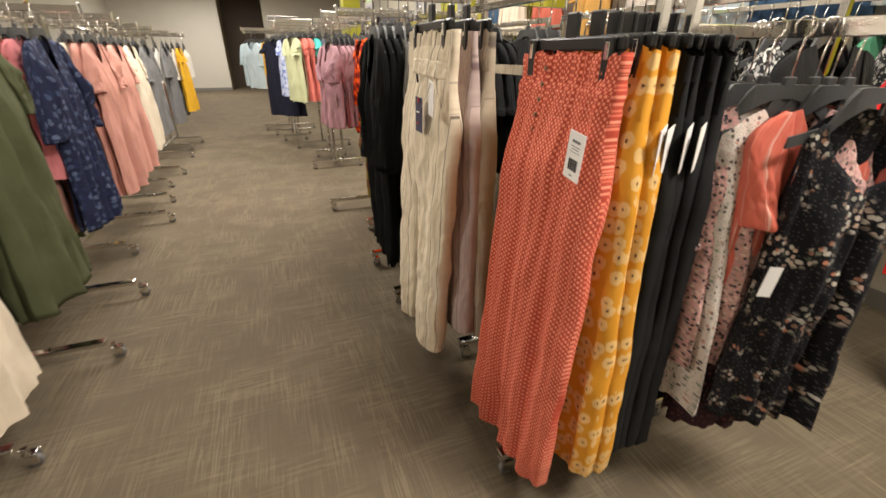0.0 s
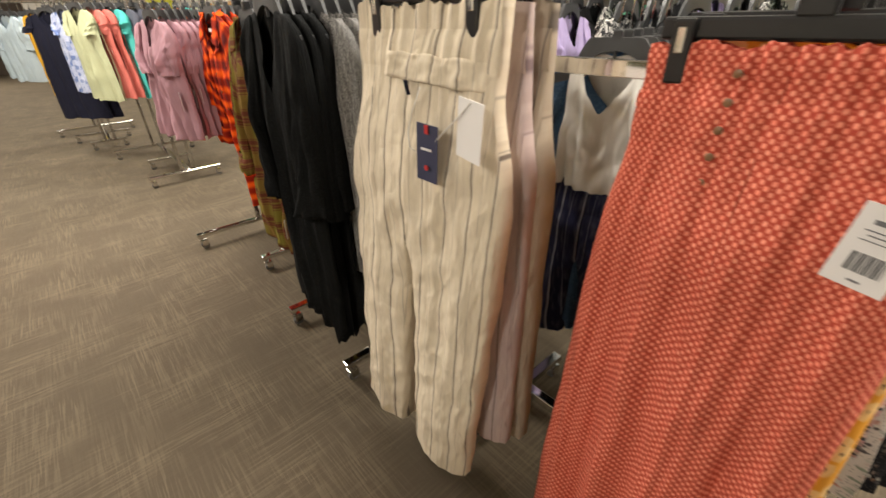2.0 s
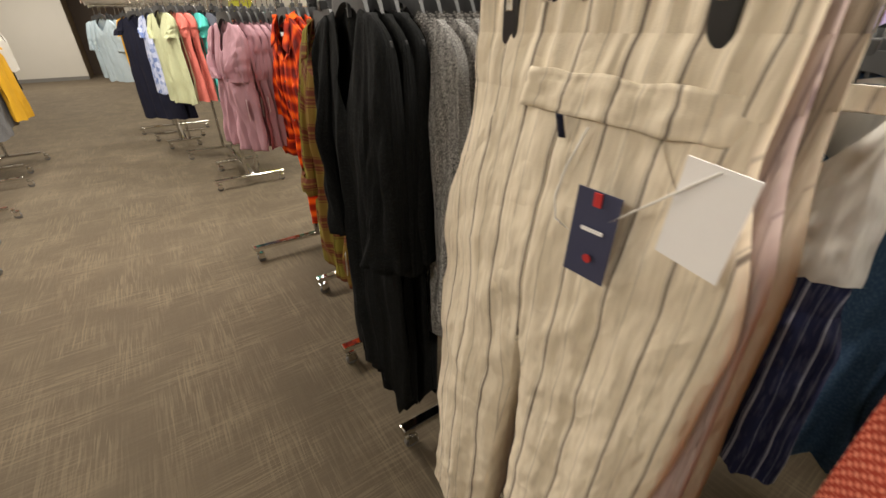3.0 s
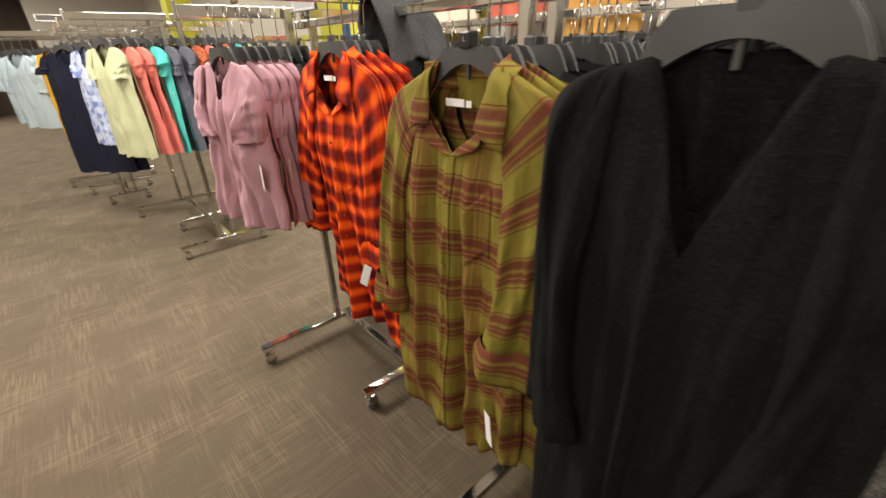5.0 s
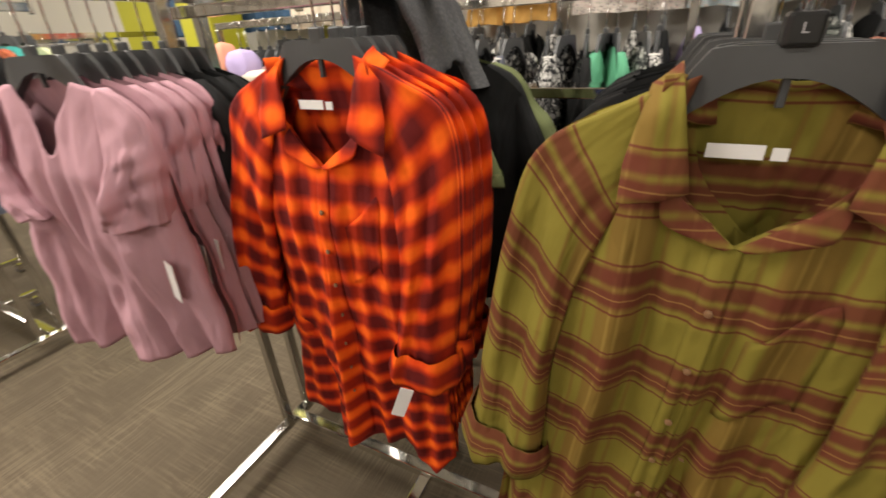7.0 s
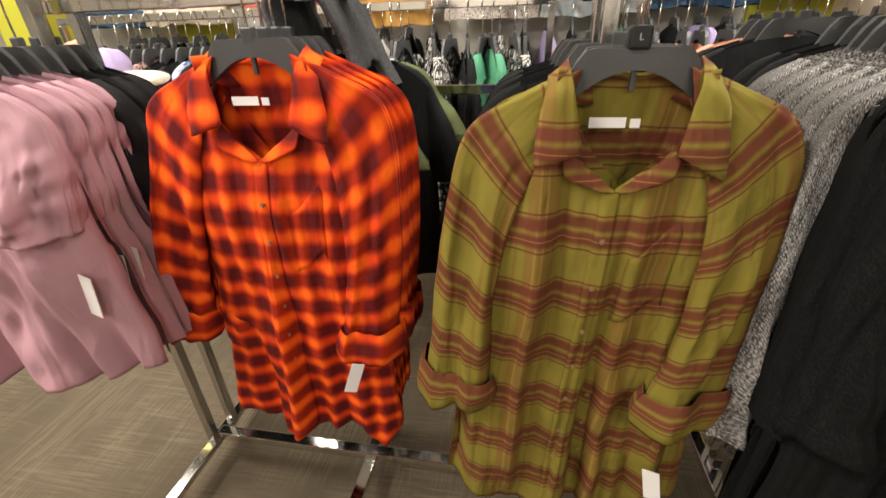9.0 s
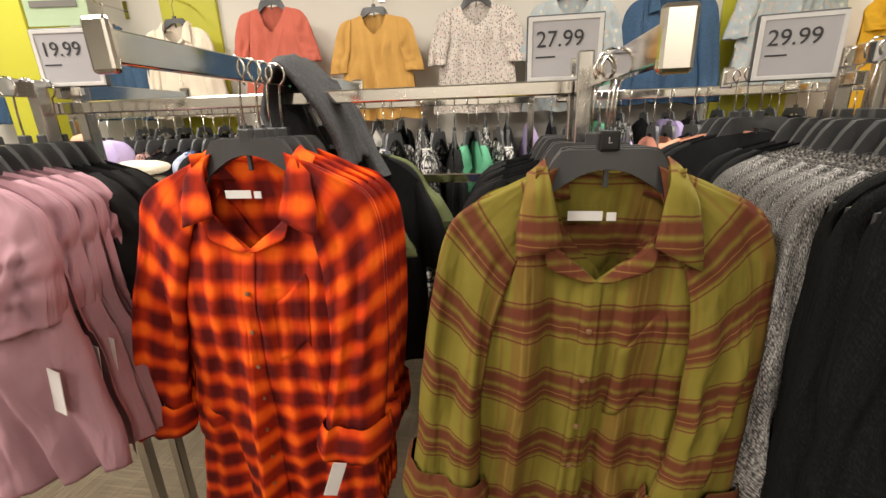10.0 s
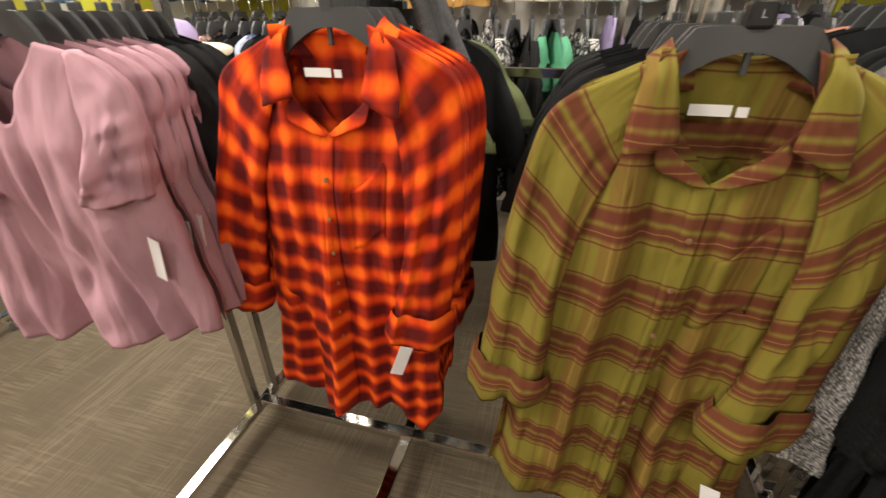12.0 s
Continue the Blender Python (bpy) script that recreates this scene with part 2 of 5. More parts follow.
def metal(name, colour, rough=0.16):
    n = Nodes(name, rough, 1.0)
    r = n.add("ShaderNodeMapRange")
    n.put(r.inputs[0], n.noise(22, "Object", 5, (1, 1, 4)))
    r.inputs[3].default_value, r.inputs[4].default_value = rough * 0.6, rough * 1.9
    n.put(n.bsdf.inputs["Roughness"], r.outputs[0])
    return n.done(n.mix(n.noise(8, "Object", 4), tuple(c * 0.85 for c in colour), colour))


def plastic(name, colour, rough=0.42):
    n = Nodes(name, rough)
    n.bump(n.noise(500, "Object", 2), 0.1, 0.001)
    return n.done(n.mix(n.noise(30, "Object", 4), tuple(c * 0.8 for c in colour), colour))


CARPET = carpet_mat()
WALL = paint("white_wall_paint", (0.62, 0.585, 0.52))
CEILING = paint("ceiling_tile_white", (0.75, 0.74, 0.71), 0.9)
LIME = paint("lime_yellow_paint", (0.46, 0.44, 0.025), 0.5)
GREY_BASE = paint("grey_vinyl_base", (0.2, 0.19, 0.175), 0.6)
BROWN = paint("dark_brown_panel", (0.09, 0.06, 0.04), 0.6)
TAN = paint("tan_panel", (0.36, 0.29, 0.2), 0.7)
CHROME = metal("chrome", (0.80, 0.78, 0.75), 0.07)
STEEL = metal("brushed_steel", (0.62, 0.61, 0.59), 0.13)
HANGER = plastic("charcoal_plastic", (0.055, 0.056, 0.058))
BLACK_PLASTIC = plastic("black_plastic", (0.013, 0.013, 0.014), 0.3)
PAPER = paint("white_card", (0.82, 0.80, 0.79), 0.6, 20)
PINK_PAPER = paint("pale_pink_card", (0.78, 0.66, 0.64), 0.6, 20)
NAVY_PAPER = paint("navy_card", (0.045, 0.05, 0.10), 0.5, 20)
INK = paint("dark_ink", (0.03, 0.03, 0.035), 0.6, 20)
GREY_INK = paint("grey_ink", (0.16, 0.16, 0.17), 0.6, 20)
RED_INK = paint("red_card", (0.5, 0.03, 0.03), 0.5, 20)
GREY_SCREEN = paint("pale_grey_screen", (0.44, 0.43, 0.45), 0.4, 20)
WHITE_PLASTIC = plastic("white_plastic", (0.72, 0.71, 0.69))
GREEN_CARD = paint("pale_green_card", (0.5, 0.66, 0.42), 0.5, 20)
RUBBER = plastic("grey_rubber", (0.16, 0.155, 0.15), 0.6)
BUTTON = plastic("horn_button", (0.26, 0.14, 0.07), 0.3)
YELLOW_LABEL = paint("yellow_sticker", (0.75, 0.6, 0.05), 0.5, 20)

RED_PLAID, OLIVE_PLAID = red_plaid(), olive_plaid()
STRIPE = linen_stripe("cream_striped_linen", (0.66, 0.57, 0.43), (0.115, 0.088, 0.075), (0.80, 0.71, 0.565))
MAUVE_STRIPE = linen_stripe("mauve_striped_linen", (0.46, 0.36, 0.34), (0.16, 0.11, 0.12), (0.54, 0.44, 0.41))
TAUPE_STRIPE = linen_stripe("taupe_striped_linen", (0.38, 0.32, 0.24), (0.11, 0.09, 0.08), (0.44, 0.37, 0.29))
CORAL, DAISY = coral_print(), daisy()
PLUM = fabric("plum_jersey", (0.43, 0.245, 0.285), 0.12)
BLACK = fabric("black_jersey", (0.009, 0.0092, 0.0096), 0.3)
BLACK_KNIT = knit("black_knit", (0.007, 0.0075, 0.0075), (0.014, 0.0148, 0.0148), 0.3, 0.0045, 0.3)
GREY_KNIT = knit("heather_grey_knit", (0.25, 0.243, 0.235), (0.60, 0.575, 0.54), 0.75, 0.0062)
CHARCOAL = fabric("charcoal_fleece", (0.06, 0.06, 0.064), 0.2, heather=0.4, light=(0.14, 0.14, 0.14))
GREY = fabric("mid_grey_jersey", (0.15, 0.15, 0.155), 0.2, heather=0.3, light=(0.3, 0.3, 0.3))
LIME_KNIT = fabric("pale_lime_jersey", (0.42, 0.44, 0.27), 0.1)
CORAL_PLAIN = fabric("coral_jersey", (0.60, 0.16, 0.13), 0.15)
TEAL = fabric("teal_jersey", (0.07, 0.42, 0.38), 0.15)
NAVY = fabric("navy_jersey", (0.010, 0.011, 0.024), 0.25)
SLATE = fabric("slate_jersey", (0.085, 0.09, 0.115), 0.2)
RUST = floral("rust_print", (0.38, 0.10, 0.04), [(0.5, 0.2, 0.1), (0.2, 0.04, 0.02)], 60)
TIE_DYE = floral("blue_tie_dye", (0.50, 0.55, 0.72), [(0.09, 0.14, 0.36), (0.62, 0.66, 0.78), (0.14, 0.2, 0.42)], 22, 0.42)
YELLOW = fabric("golden_yellow_cotton", (0.72, 0.40, 0.03), 0.12)
PALE_BLUE = fabric("pale_blue_cotton", (0.46, 0.56, 0.62), 0.12)
DENIM = fabric("blue_denim", (0.035, 0.075, 0.14), 0.35, heather=0.4, light=(0.12, 0.19, 0.28))
PINSTRIPE = linen_stripe("navy_pinstripe", (0.014, 0.016, 0.045), (0.4, 0.4, 0.46), (0.018, 0.02, 0.055))
WHITE = fabric("white_cotton", (0.72, 0.69, 0.64), 0.07)
CREAM = fabric("cream_cotton", (0.70, 0.61, 0.49), 0.09)
ARMY = fabric("army_green_jersey", (0.080, 0.088, 0.044), 0.18)
SAGE = fabric("sage_green_jersey", (0.13, 0.15, 0.065), 0.18)
NAVY_PRINT = floral("navy_print", (0.018, 0.023, 0.062), [(0.05, 0.07, 0.15), (0.10, 0.13, 0.22), (0.02, 0.03, 0.08)], 26, 0.3)
ROSE = fabric("dusty_rose_cotton", (0.60, 0.30, 0.25), 0.12)
PINK = fabric("candy_pink_jersey", (0.66, 0.22, 0.24), 0.12)
BLACK_FLORAL = floral("black_floral_rayon", (0.008, 0.008, 0.011), [(0.55, 0.22, 0.13), (0.06, 0.07, 0.05), (0.55, 0.50, 0.42), (0.10, 0.09, 0.08), (0.50, 0.33, 0.25), (0.46, 0.42, 0.38)], 62, 0.36, 80, 0.12, 11.0)
PINK_FLORAL = floral("pink_floral_rayon", (0.60, 0.33, 0.31), [(0.05, 0.04, 0.05), (0.66, 0.42, 0.36), (0.14, 0.08, 0.08), (0.7, 0.5, 0.42), (0.04, 0.04, 0.045)], 105, 0.44, 170, 0.4)
WHITE_FLORAL = floral("white_floral_rayon", (0.70, 0.62, 0.56), [(0.5, 0.25, 0.2), (0.62, 0.55, 0.5), (0.3, 0.33, 0.25), (0.1, 0.08, 0.08)], 62, 0.26, 130)
MONO = floral("black_and_white_print", (0.02, 0.02, 0.022), [(0.62, 0.6, 0.57), (0.5, 0.48, 0.46), (0.03, 0.03, 0.03), (0.7, 0.68, 0.64)], 40, 0.33, 70)
PLUM_PRINT = floral("dark_plum_print", (0.035, 0.015, 0.02), [(0.16, 0.06, 0.05), (0.05, 0.02, 0.03)], 60, 0.3, 90)
CORAL_STRIPE = linen_stripe("coral_stripe", (0.62, 0.13, 0.09), (0.75, 0.45, 0.38), (0.66, 0.16, 0.11))
LAVENDER = fabric("lavender_jersey", (0.44, 0.36, 0.60), 0.1)
MINT = fabric("green_jersey", (0.10, 0.32, 0.19), 0.15)
PEACH = fabric("peach_jersey", (0.72, 0.33, 0.22), 0.1)
SKY = fabric("sky_blue_jersey", (0.33, 0.40, 0.66), 0.1)
MUSTARD = fabric("mustard_gauze", (0.52, 0.29, 0.08), 0.15)
PLUM_TRIM = fabric("dark_plum_jersey", (0.12, 0.07, 0.085), 0.2)
BRICK = fabric("brick_red_gauze", (0.50, 0.125, 0.085), 0.15)
REDCLOTH = fabric("bright_red_jersey", (0.6, 0.015, 0.015), 0.15)
BLUE_FLORAL = floral("pale_blue_floral", (0.42, 0.48, 0.50), [(0.6, 0.58, 0.5), (0.36, 0.4, 0.42), (0.5, 0.42, 0.36)], 30, 0.3)


# ---- mesh helpers ----
def empty(name, m=None):
    ob = new(name)
    ob.empty_display_size = 0.05
    if m is not None:
        ob.matrix_basis = m
    return ob


def part(name, bm, material, parent, label="", smooth=False):
    """One bmesh as one mesh object under a thing or a part."""
    me = bpy.data.meshes.new(name)
    bm.to_mesh(me)
    bm.free()
    me.materials.append(material)
    if smooth:
        me.polygons.foreach_set("use_smooth", [True] * len(me.polygons))
    ob = new(name, me)
    ob.parent = parent
    if label:
        ob["label"] = label
    return ob


def box(bm, x0, x1, y0, y1, z0, z1, bevel=0.0):
    v = [bm.verts.new(p) for p in ((x0, y0, z0), (x1, y0, z0), (x1, y1, z0), (x0, y1, z0), (x0, y0, z1), (x1, y0, z1), (x1, y1, z1), (x0, y1, z1))]
    f = [bm.faces.new([v[i] for i in q]) for q in ((3, 2, 1, 0), (4, 5, 6, 7), (0, 1, 5, 4), (1, 2, 6, 5), (2, 3, 7, 6), (3, 0, 4, 7))]
    if bevel:
        e = list({e for q in f for e in q.edges})
        bmesh.ops.bevel(bm, geom=e, offset=bevel, segments=2, affect="EDGES", profile=0.5)
    return bm


def boxed(*a, bevel=0.0):
    return box(bmesh.new(), *a, bevel=bevel)


def tube(points, r, seg=8, bm=None, cap=True):
    """A round rod along points."""
    bm = bm or bmesh.new()
    pts = [Vector(p) for p in points]
    rings = []
    for i, p in enumerate(pts):
        d = (pts[min(i + 1, len(pts) - 1)] - pts[max(i - 1, 0)]).normalized()
        a = d.cross(Vector((0, 1, 0.01)))
        a = a.normalized() if a.length > 1e-3 else Vector((1, 0, 0))
        b = d.cross(a)
        rr = r[i] if isinstance(r, (list, tuple)) else r
        rings.append([bm.verts.new(p + rr * (math.cos(t) * a + math.sin(t) * b)) for t in (2 * math.pi * k / seg for k in range(seg))])
    for q, w in zip(rings, rings[1:]):
        for k in range(seg):
            bm.faces.new((q[k], q[(k + 1) % seg], w[(k + 1) % seg], w[k]))
    if cap:
        bm.faces.new(rings[0][::-1])
        bm.faces.new(rings[-1])
    bmesh.ops.recalc_face_normals(bm, faces=bm.faces)
    return bm


def disc(bm, centre, axis, r, thick, seg=14):
    c, a = Vector(centre), Vector(axis).normalized()
    return tube([c - a * thick / 2, c - a * thick * 0.4, c + a * thick * 0.4, c + a * thick / 2], [r * 0.9, r, r, r * 0.9], seg, bm)


def cloth(name, grids, material, parent, label="", thick=0.0):
    """Grids of (nu, nv, f, closed): f(a, b) gives x, y, z and the cloth's own u, v in metres, for a, b in 0..1."""
    verts, faces, uvs = [], [], []
    for nu, nv, f, closed in grids:
        base = len(verts)
        rows = []
        for j in range(nv + 1):
            row = []
            for i in range(nu + (0 if closed else 1)):
                x, y, z, u, v = f(i / nu, j / nv)
                row.append(len(verts))
                verts.append((x, y, z))
                uvs.append((u, v))
            rows.append(row)
        n = len(rows[0])
        for q, w in zip(rows, rows[1:]):
            for i in range(nu):
                k = (i + 1) % n
                faces.append((q[i], w[i], w[k], q[k]))
    me = bpy.data.meshes.new(name)
    me.from_pydata(verts, [], faces)
    layer = me.uv_layers.new(name="UVMap")
    layer.data.foreach_set("uv", [c for p in me.polygons for k in p.vertices for c in uvs[k]])
    me.polygons.foreach_set("use_smooth", [True] * len(me.polygons))
    me.materials.append(material)
    ob = new(name, me)
    ob.parent = parent
    if label:
        ob["label"] = label
    if thick:
        mod = ob.modifiers.new("thickness", "SOLIDIFY")
        mod.thickness, mod.offset = thick, 0.0
    return ob


def lerp_table(table, t):
    for (a, p), (b, q) in zip(table, table[1:]):
        if t <= b:
            k = (t - a) / (b - a)
            k = k * k * (3 - 2 * k)
            return p + (q - p) * k
    return table[-1][1]


def spline(bs, pts, b):
    """A smooth curve through pts, which it meets at the parameters bs."""
    n = len(pts)
    i = next((k for k in range(n - 2) if b <= bs[k + 1]), n - 2)
    h = bs[i + 1] - bs[i]
    t = (b - bs[i]) / h

    def slope_at(k):
        p, q = max(0, k - 1), min(n - 1, k + 1)
        return [(pts[q][j] - pts[p][j]) / (bs[q] - bs[p]) * h for j in (0, 1)]
    m0, m1 = slope_at(i), slope_at(i + 1)
    return [(2 * t ** 3 - 3 * t * t + 1) * pts[i][j] + (t ** 3 - 2 * t * t + t) * m0[j] + (3 * t * t - 2 * t ** 3) * pts[i + 1][j] + (t ** 3 - t * t) * m1[j] for j in (0, 1)]


def wobble(x, y, z):
    return noise.noise(Vector((x, y, z)))


# ---- structure ----
def slab(name, *a, material, label, category):
    me_bm = boxed(*a)
    me = bpy.data.meshes.new(name)
    me_bm.to_mesh(me)
    me_bm.free()
    me.materials.append(material)
    ob = new(name, me)
    return tagged(ob, label, category, kind="structure")


X0, X1, Y0, Y1 = -4.6, 3.1, -4.5, 19.0
slab("floor", X0 - 0.2, X1 + 0.2, Y0 - 0.2, Y1 + 3.2, -0.1, 0.0, material=CARPET, label="taupe commercial carpet with pale crosshatch streaks", category="carpet")
slab("ceiling", X0 - 0.2, X1 + 0.2, Y0 - 0.2, Y1 + 3.2, CEIL, CEIL + 0.1, material=CEILING, label="plain white suspended ceiling over the shop", category="ceiling")
slab("wall_east", X1, X1 + 0.15, Y0 - 0.2, Y1, 0, CEIL, material=WALL, label="white painted shop wall with hanging displays", category="wall")
slab("wall_west", X0 - 0.15, X0, Y0 - 0.2, Y1, 0, CEIL, material=WALL, label="plain white painted shop wall", category="wall")
slab("wall_south", X0, X1, Y0 - 0.15, Y0, 0, CEIL, material=WALL, label="plain white painted shop wall", category="wall")
slab("wall_north_left", X0 - 0.15, -1.25, Y1, Y1 + 0.2, 0, CEIL, material=WALL, label="white painted end wall beside an opening", category="wall")
slab("wall_north_right", 0.25, X1 + 0.15, Y1, Y1 + 0.2, 0, CEIL, material=WALL, label="white painted end wall with a small sign", category="wall")
slab("wall_alcove", -1.6, 0.6, Y1 + 2.0, Y1 + 2.1, 0, CEIL, material=BROWN, label="dark brown panelled wall inside an alcove", category="wall")
slab("wall_alcove_side", -1.35, -1.25, Y1 + 0.2, Y1 + 2.0, 0, CEIL, material=TAN, label="tan side wall of the alcove", category="wall")
slab("wall_alcove_right", 0.25, 0.35, Y1 + 0.2, Y1 + 2.0, 0, CEIL, material=TAN, label="tan side wall of the alcove", category="wall")
slab("baseboard", X0, -1.25, Y1 - 0.012, Y1, 0, 0.1, material=GREY_BASE, label="grey vinyl skirting along the end wall", category="skirting")
slab("baseboard", 0.25, X1, Y1 - 0.012, Y1, 0, 0.1, material=GREY_BASE, label="grey vinyl skirting along the end wall", category="skirting")
slab("baseboard", X1 - 0.012, X1, Y0, Y1 - 0.012, 0, 0.1, material=GREY_BASE, label="grey vinyl skirting along the side wall", category="skirting")


def column(x0, x1, y0, y1):
    c = empty("column", pose((x0 + x1) / 2, (y0 + y1) / 2, 0))
    w, d = (x1 - x0) / 2, (y1 - y0) / 2
    part("shaft", boxed(-w, w, -d, d, 0.12, CEIL - 0.002, bevel=0.006), LIME, c)
    part("base", boxed(-w - 0.004, w + 0.004, -d - 0.004, d + 0.004, 0, 0.12, bevel=0.003), GREY_BASE, c, "grey vinyl base")
    tagged(c, "lime yellow painted square column with a grey base", "column", "lime columns", kind="structure")


column(2.32, 2.68, 0.14, 0.52)
column(2.45, 2.75, 5.65, 5.98)
column(1.75, 2.1, 10.0, 10.35)


def wall_band(y0, y1, z0, z1):
    b = boxed(X1 - 0.03, X1 - 0.002, y0, y1, z0, z1, bevel=0.004)
    o = part("wall_panel", b, LIME, None)
    tagged(o, "lime yellow panel fixed on the white wall", "wall panel", "lime wall panels", kind="structure")


wall_band(4.75, 5.2, 0.9, 2.4)
wall_band(0.9, 1.35, 1.3, 2.4)
wall_band(7.2, 7.8, 1.2, 2.4)


# An added panel with an area lamp below it; it stays out of view.
def unseen_ceiling_light(x, y, power):
    e = empty("unseen_ceiling_light", pose(x, y, CEIL))
    f = boxed(-0.62, 0.62, -0.32, -0.30, -0.03, -0.001)
    for a in ((-0.62, 0.62, 0.30, 0.32), (-0.62, -0.60, -0.30, 0.30), (0.60, 0.62, -0.30, 0.30)):
        box(f, *a, -0.03, -0.001)
    part("frame", f, WHITE_PLASTIC, e)
    part("diffuser", boxed(-0.6, 0.6, -0.3, 0.3, -0.008, -0.002), PAPER, e, "white diffuser of the added light panel")
    tagged(e, "unseen white light panel added in the ceiling", "ceiling light", "ceiling lights")
    lamp = bpy.data.lights.new("unseen_ceiling_lamp", "AREA")
    lamp.shape, lamp.size, lamp.size_y = "RECTANGLE", 1.15, 0.55
    lamp.energy, lamp.color = LAMP * power, (1.0, 0.93, 0.83)
    o = new("unseen_ceiling_lamp", lamp)
    o.matrix_basis = pose(x, y, CEIL - 0.035)


# No fixtures are known: places and powers are picked to balance the brightness.
for lx, ly, power in ((1.9, -0.5, 2.0), (1.1, 1.7, 0.7), (-3.6, 0.6, 1.3), (-3.4, 3.4, 1.05), (1.1, 4.0, 0.55), (-0.5, 4.8, 1.6), (1.7, 6.0, 0.8), (-2.6, 6.5, 0.6), (-0.3, 8.2, 1.0), (1.7, 10.2, 0.9), (-0.6, 12.6, 1.1), (-1.6, 16.4, 1.9)):
    unseen_ceiling_light(lx, ly, power)


# ---- racks ----
BAR = 1.56


def caster(parent, x, y):
    c = part("caster", tube([(x, y, 0.085), (x, y, 0.062)], 0.011, 8), STEEL, parent)
    f = boxed(x - 0.004, x + 0.034, y - 0.017, y - 0.013, 0.022, 0.062, bevel=0.001)
    box(f, x - 0.004, x + 0.034, y + 0.013, y + 0.017, 0.022, 0.062, 0.001)
    box(f, x - 0.012, x + 0.03, y - 0.017, y + 0.017, 0.058, 0.064, 0.001)
    part("fork", f, CHROME, c)
    part("wheel", disc(None, (x + 0.014, y, 0.026), (0, 1, 0), 0.026, 0.02, 16), RUBBER, c, "grey rubber wheel")


def clothing_rack(cx, ys, reach, fronts, label, group, bar=BAR, drops=(0, 0, 0)):
    """A rolling rack: three feet across, a base beam, end posts, a top beam and arms that reach to both sides."""
    r = empty("clothing_rack", pose(cx, ys[1], 0))
    y0, y1 = ys[0] - ys[1], ys[2] - ys[1]
    b = boxed(-0.02, 0.02, y0, y1, 0.088, 0.122, bevel=0.004)
    part("base_beam", b, CHROME, r)
    part("sticker", boxed(-0.0225, -0.0205, y0 + 0.12, y0 + 0.2, 0.094, 0.116), YELLOW_LABEL, r, "yellow warning sticker")
    part("top_beam", boxed(-0.014, 0.014, y0, y1, bar - 0.075, bar - 0.048, bevel=0.003), CHROME, r)
    for yy in (y0 + 0.02, y1 - 0.02):
        for xx in (-0.05, 0.05):
            part("post", boxed(xx - 0.014, xx + 0.014, yy - 0.014, yy + 0.014, 0.1, bar - 0.004, bevel=0.003), STEEL, r)
    for k, (y, front) in enumerate(zip(ys, fronts)):
        yy = y - ys[1]
        fx = front - cx
        part("foot", boxed(fx - 0.02, -fx * 0.9, yy - 0.02, yy + 0.02, 0.084, 0.108, bevel=0.004), CHROME, r)
        caster(r, fx, yy)
        caster(r, -fx * 0.9 - 0.04, yy)
        for s in (-1, 1):
            a = boxed(*(sorted((0.014 * s, reach * s))), yy - 0.009, yy + 0.009, bar - 0.038 - drops[k], bar - drops[k], bevel=0.002)
            arm = part("arm", a, CHROME, r)
            e = bmesh.new()
            box(e, *sorted((reach * s, reach * s + 0.012 * s)), yy - 0.017, yy + 0.017, bar - 0.05 - drops[k], bar + 0.012 - drops[k], 0.005)
            part("end_cap", e, CHROME, arm, "rounded chrome end plate")
    tagged(r, label, "clothes rack", group)
    return r


RACK_LABEL = "chrome six-arm rolling clothes rack on carpet"
RIGHT, LEFT = "racks along the displays", "racks across the aisle"
HIGH = 1.65
RACKS = (
    (0.97, (0.81, 1.41, 1.98), 0.50, (0.585, 0.70, 0.54), RIGHT),
    (0.86, (2.50, 3.12, 3.72), 0.43, (0.53, 0.63, 0.42), RIGHT, BAR, (0.028, 0, 0)),
    (0.74, (5.33, 6.00, 6.70), 0.52, (0.42, 0.53, 0.32), RIGHT, HIGH),
    (0.36, (7.42, 8.0, 8.6), 0.56, (0.17, 0.05, -0.1), RIGHT, HIGH),
    (-1.36, (0.85, 1.43, 2.01), 0.45, (-0.94, -0.94, -0.83), LEFT),
    (-1.36, (2.62, 3.29, 3.92), 0.45, (-0.85, -1.05, -0.915), LEFT),
    (-1.46, (4.5, 5.07, 5.63), 0.45, (-1.0, -1.1, -1.06), LEFT),
    (-1.46, (6.6, 7.18, 7.75), 0.45, (-1.1, -1.18, -1.1), LEFT),
)
for k, (cx, ys, reach, fronts, group, *bar) in enumerate(RACKS):
    made = clothing_rack(cx, ys, reach, fronts, RACK_LABEL, group, *bar)
    if k == 0:
        arm = part("end_arm", boxed(0.22, 0.238, -1.16, -0.58, 1.352, 1.39, bevel=0.002), CHROME, made)
        part("end_cap", boxed(0.212, 0.246, -1.172, -1.16, 1.34, 1.402, bevel=0.005), CHROME, arm, "rounded chrome end plate")
        part("arm_link", boxed(0.062, 0.24, -0.592, -0.568, 1.355, 1.385, bevel=0.002), CHROME, made)
        part("side_rail", boxed(-0.20, -0.182, -0.5, 0.12, 1.255, 1.285, bevel=0.002), CHROME, made)
        part("rail_link", boxed(-0.182, -0.064, -0.5, -0.48, 1.26, 1.28, bevel=0.002), CHROME, made)
for cx, ys in ((2.1, (6.4, 7.0, 7.6)), (1.0, (-1.6, -1.0, -0.4)), (-1.36, (-1.1, -0.5, 0.1))):
    clothing_rack(cx, ys, 0.43, (cx - 0.42, cx - 0.36, cx - 0.42), RACK_LABEL, "racks further in")


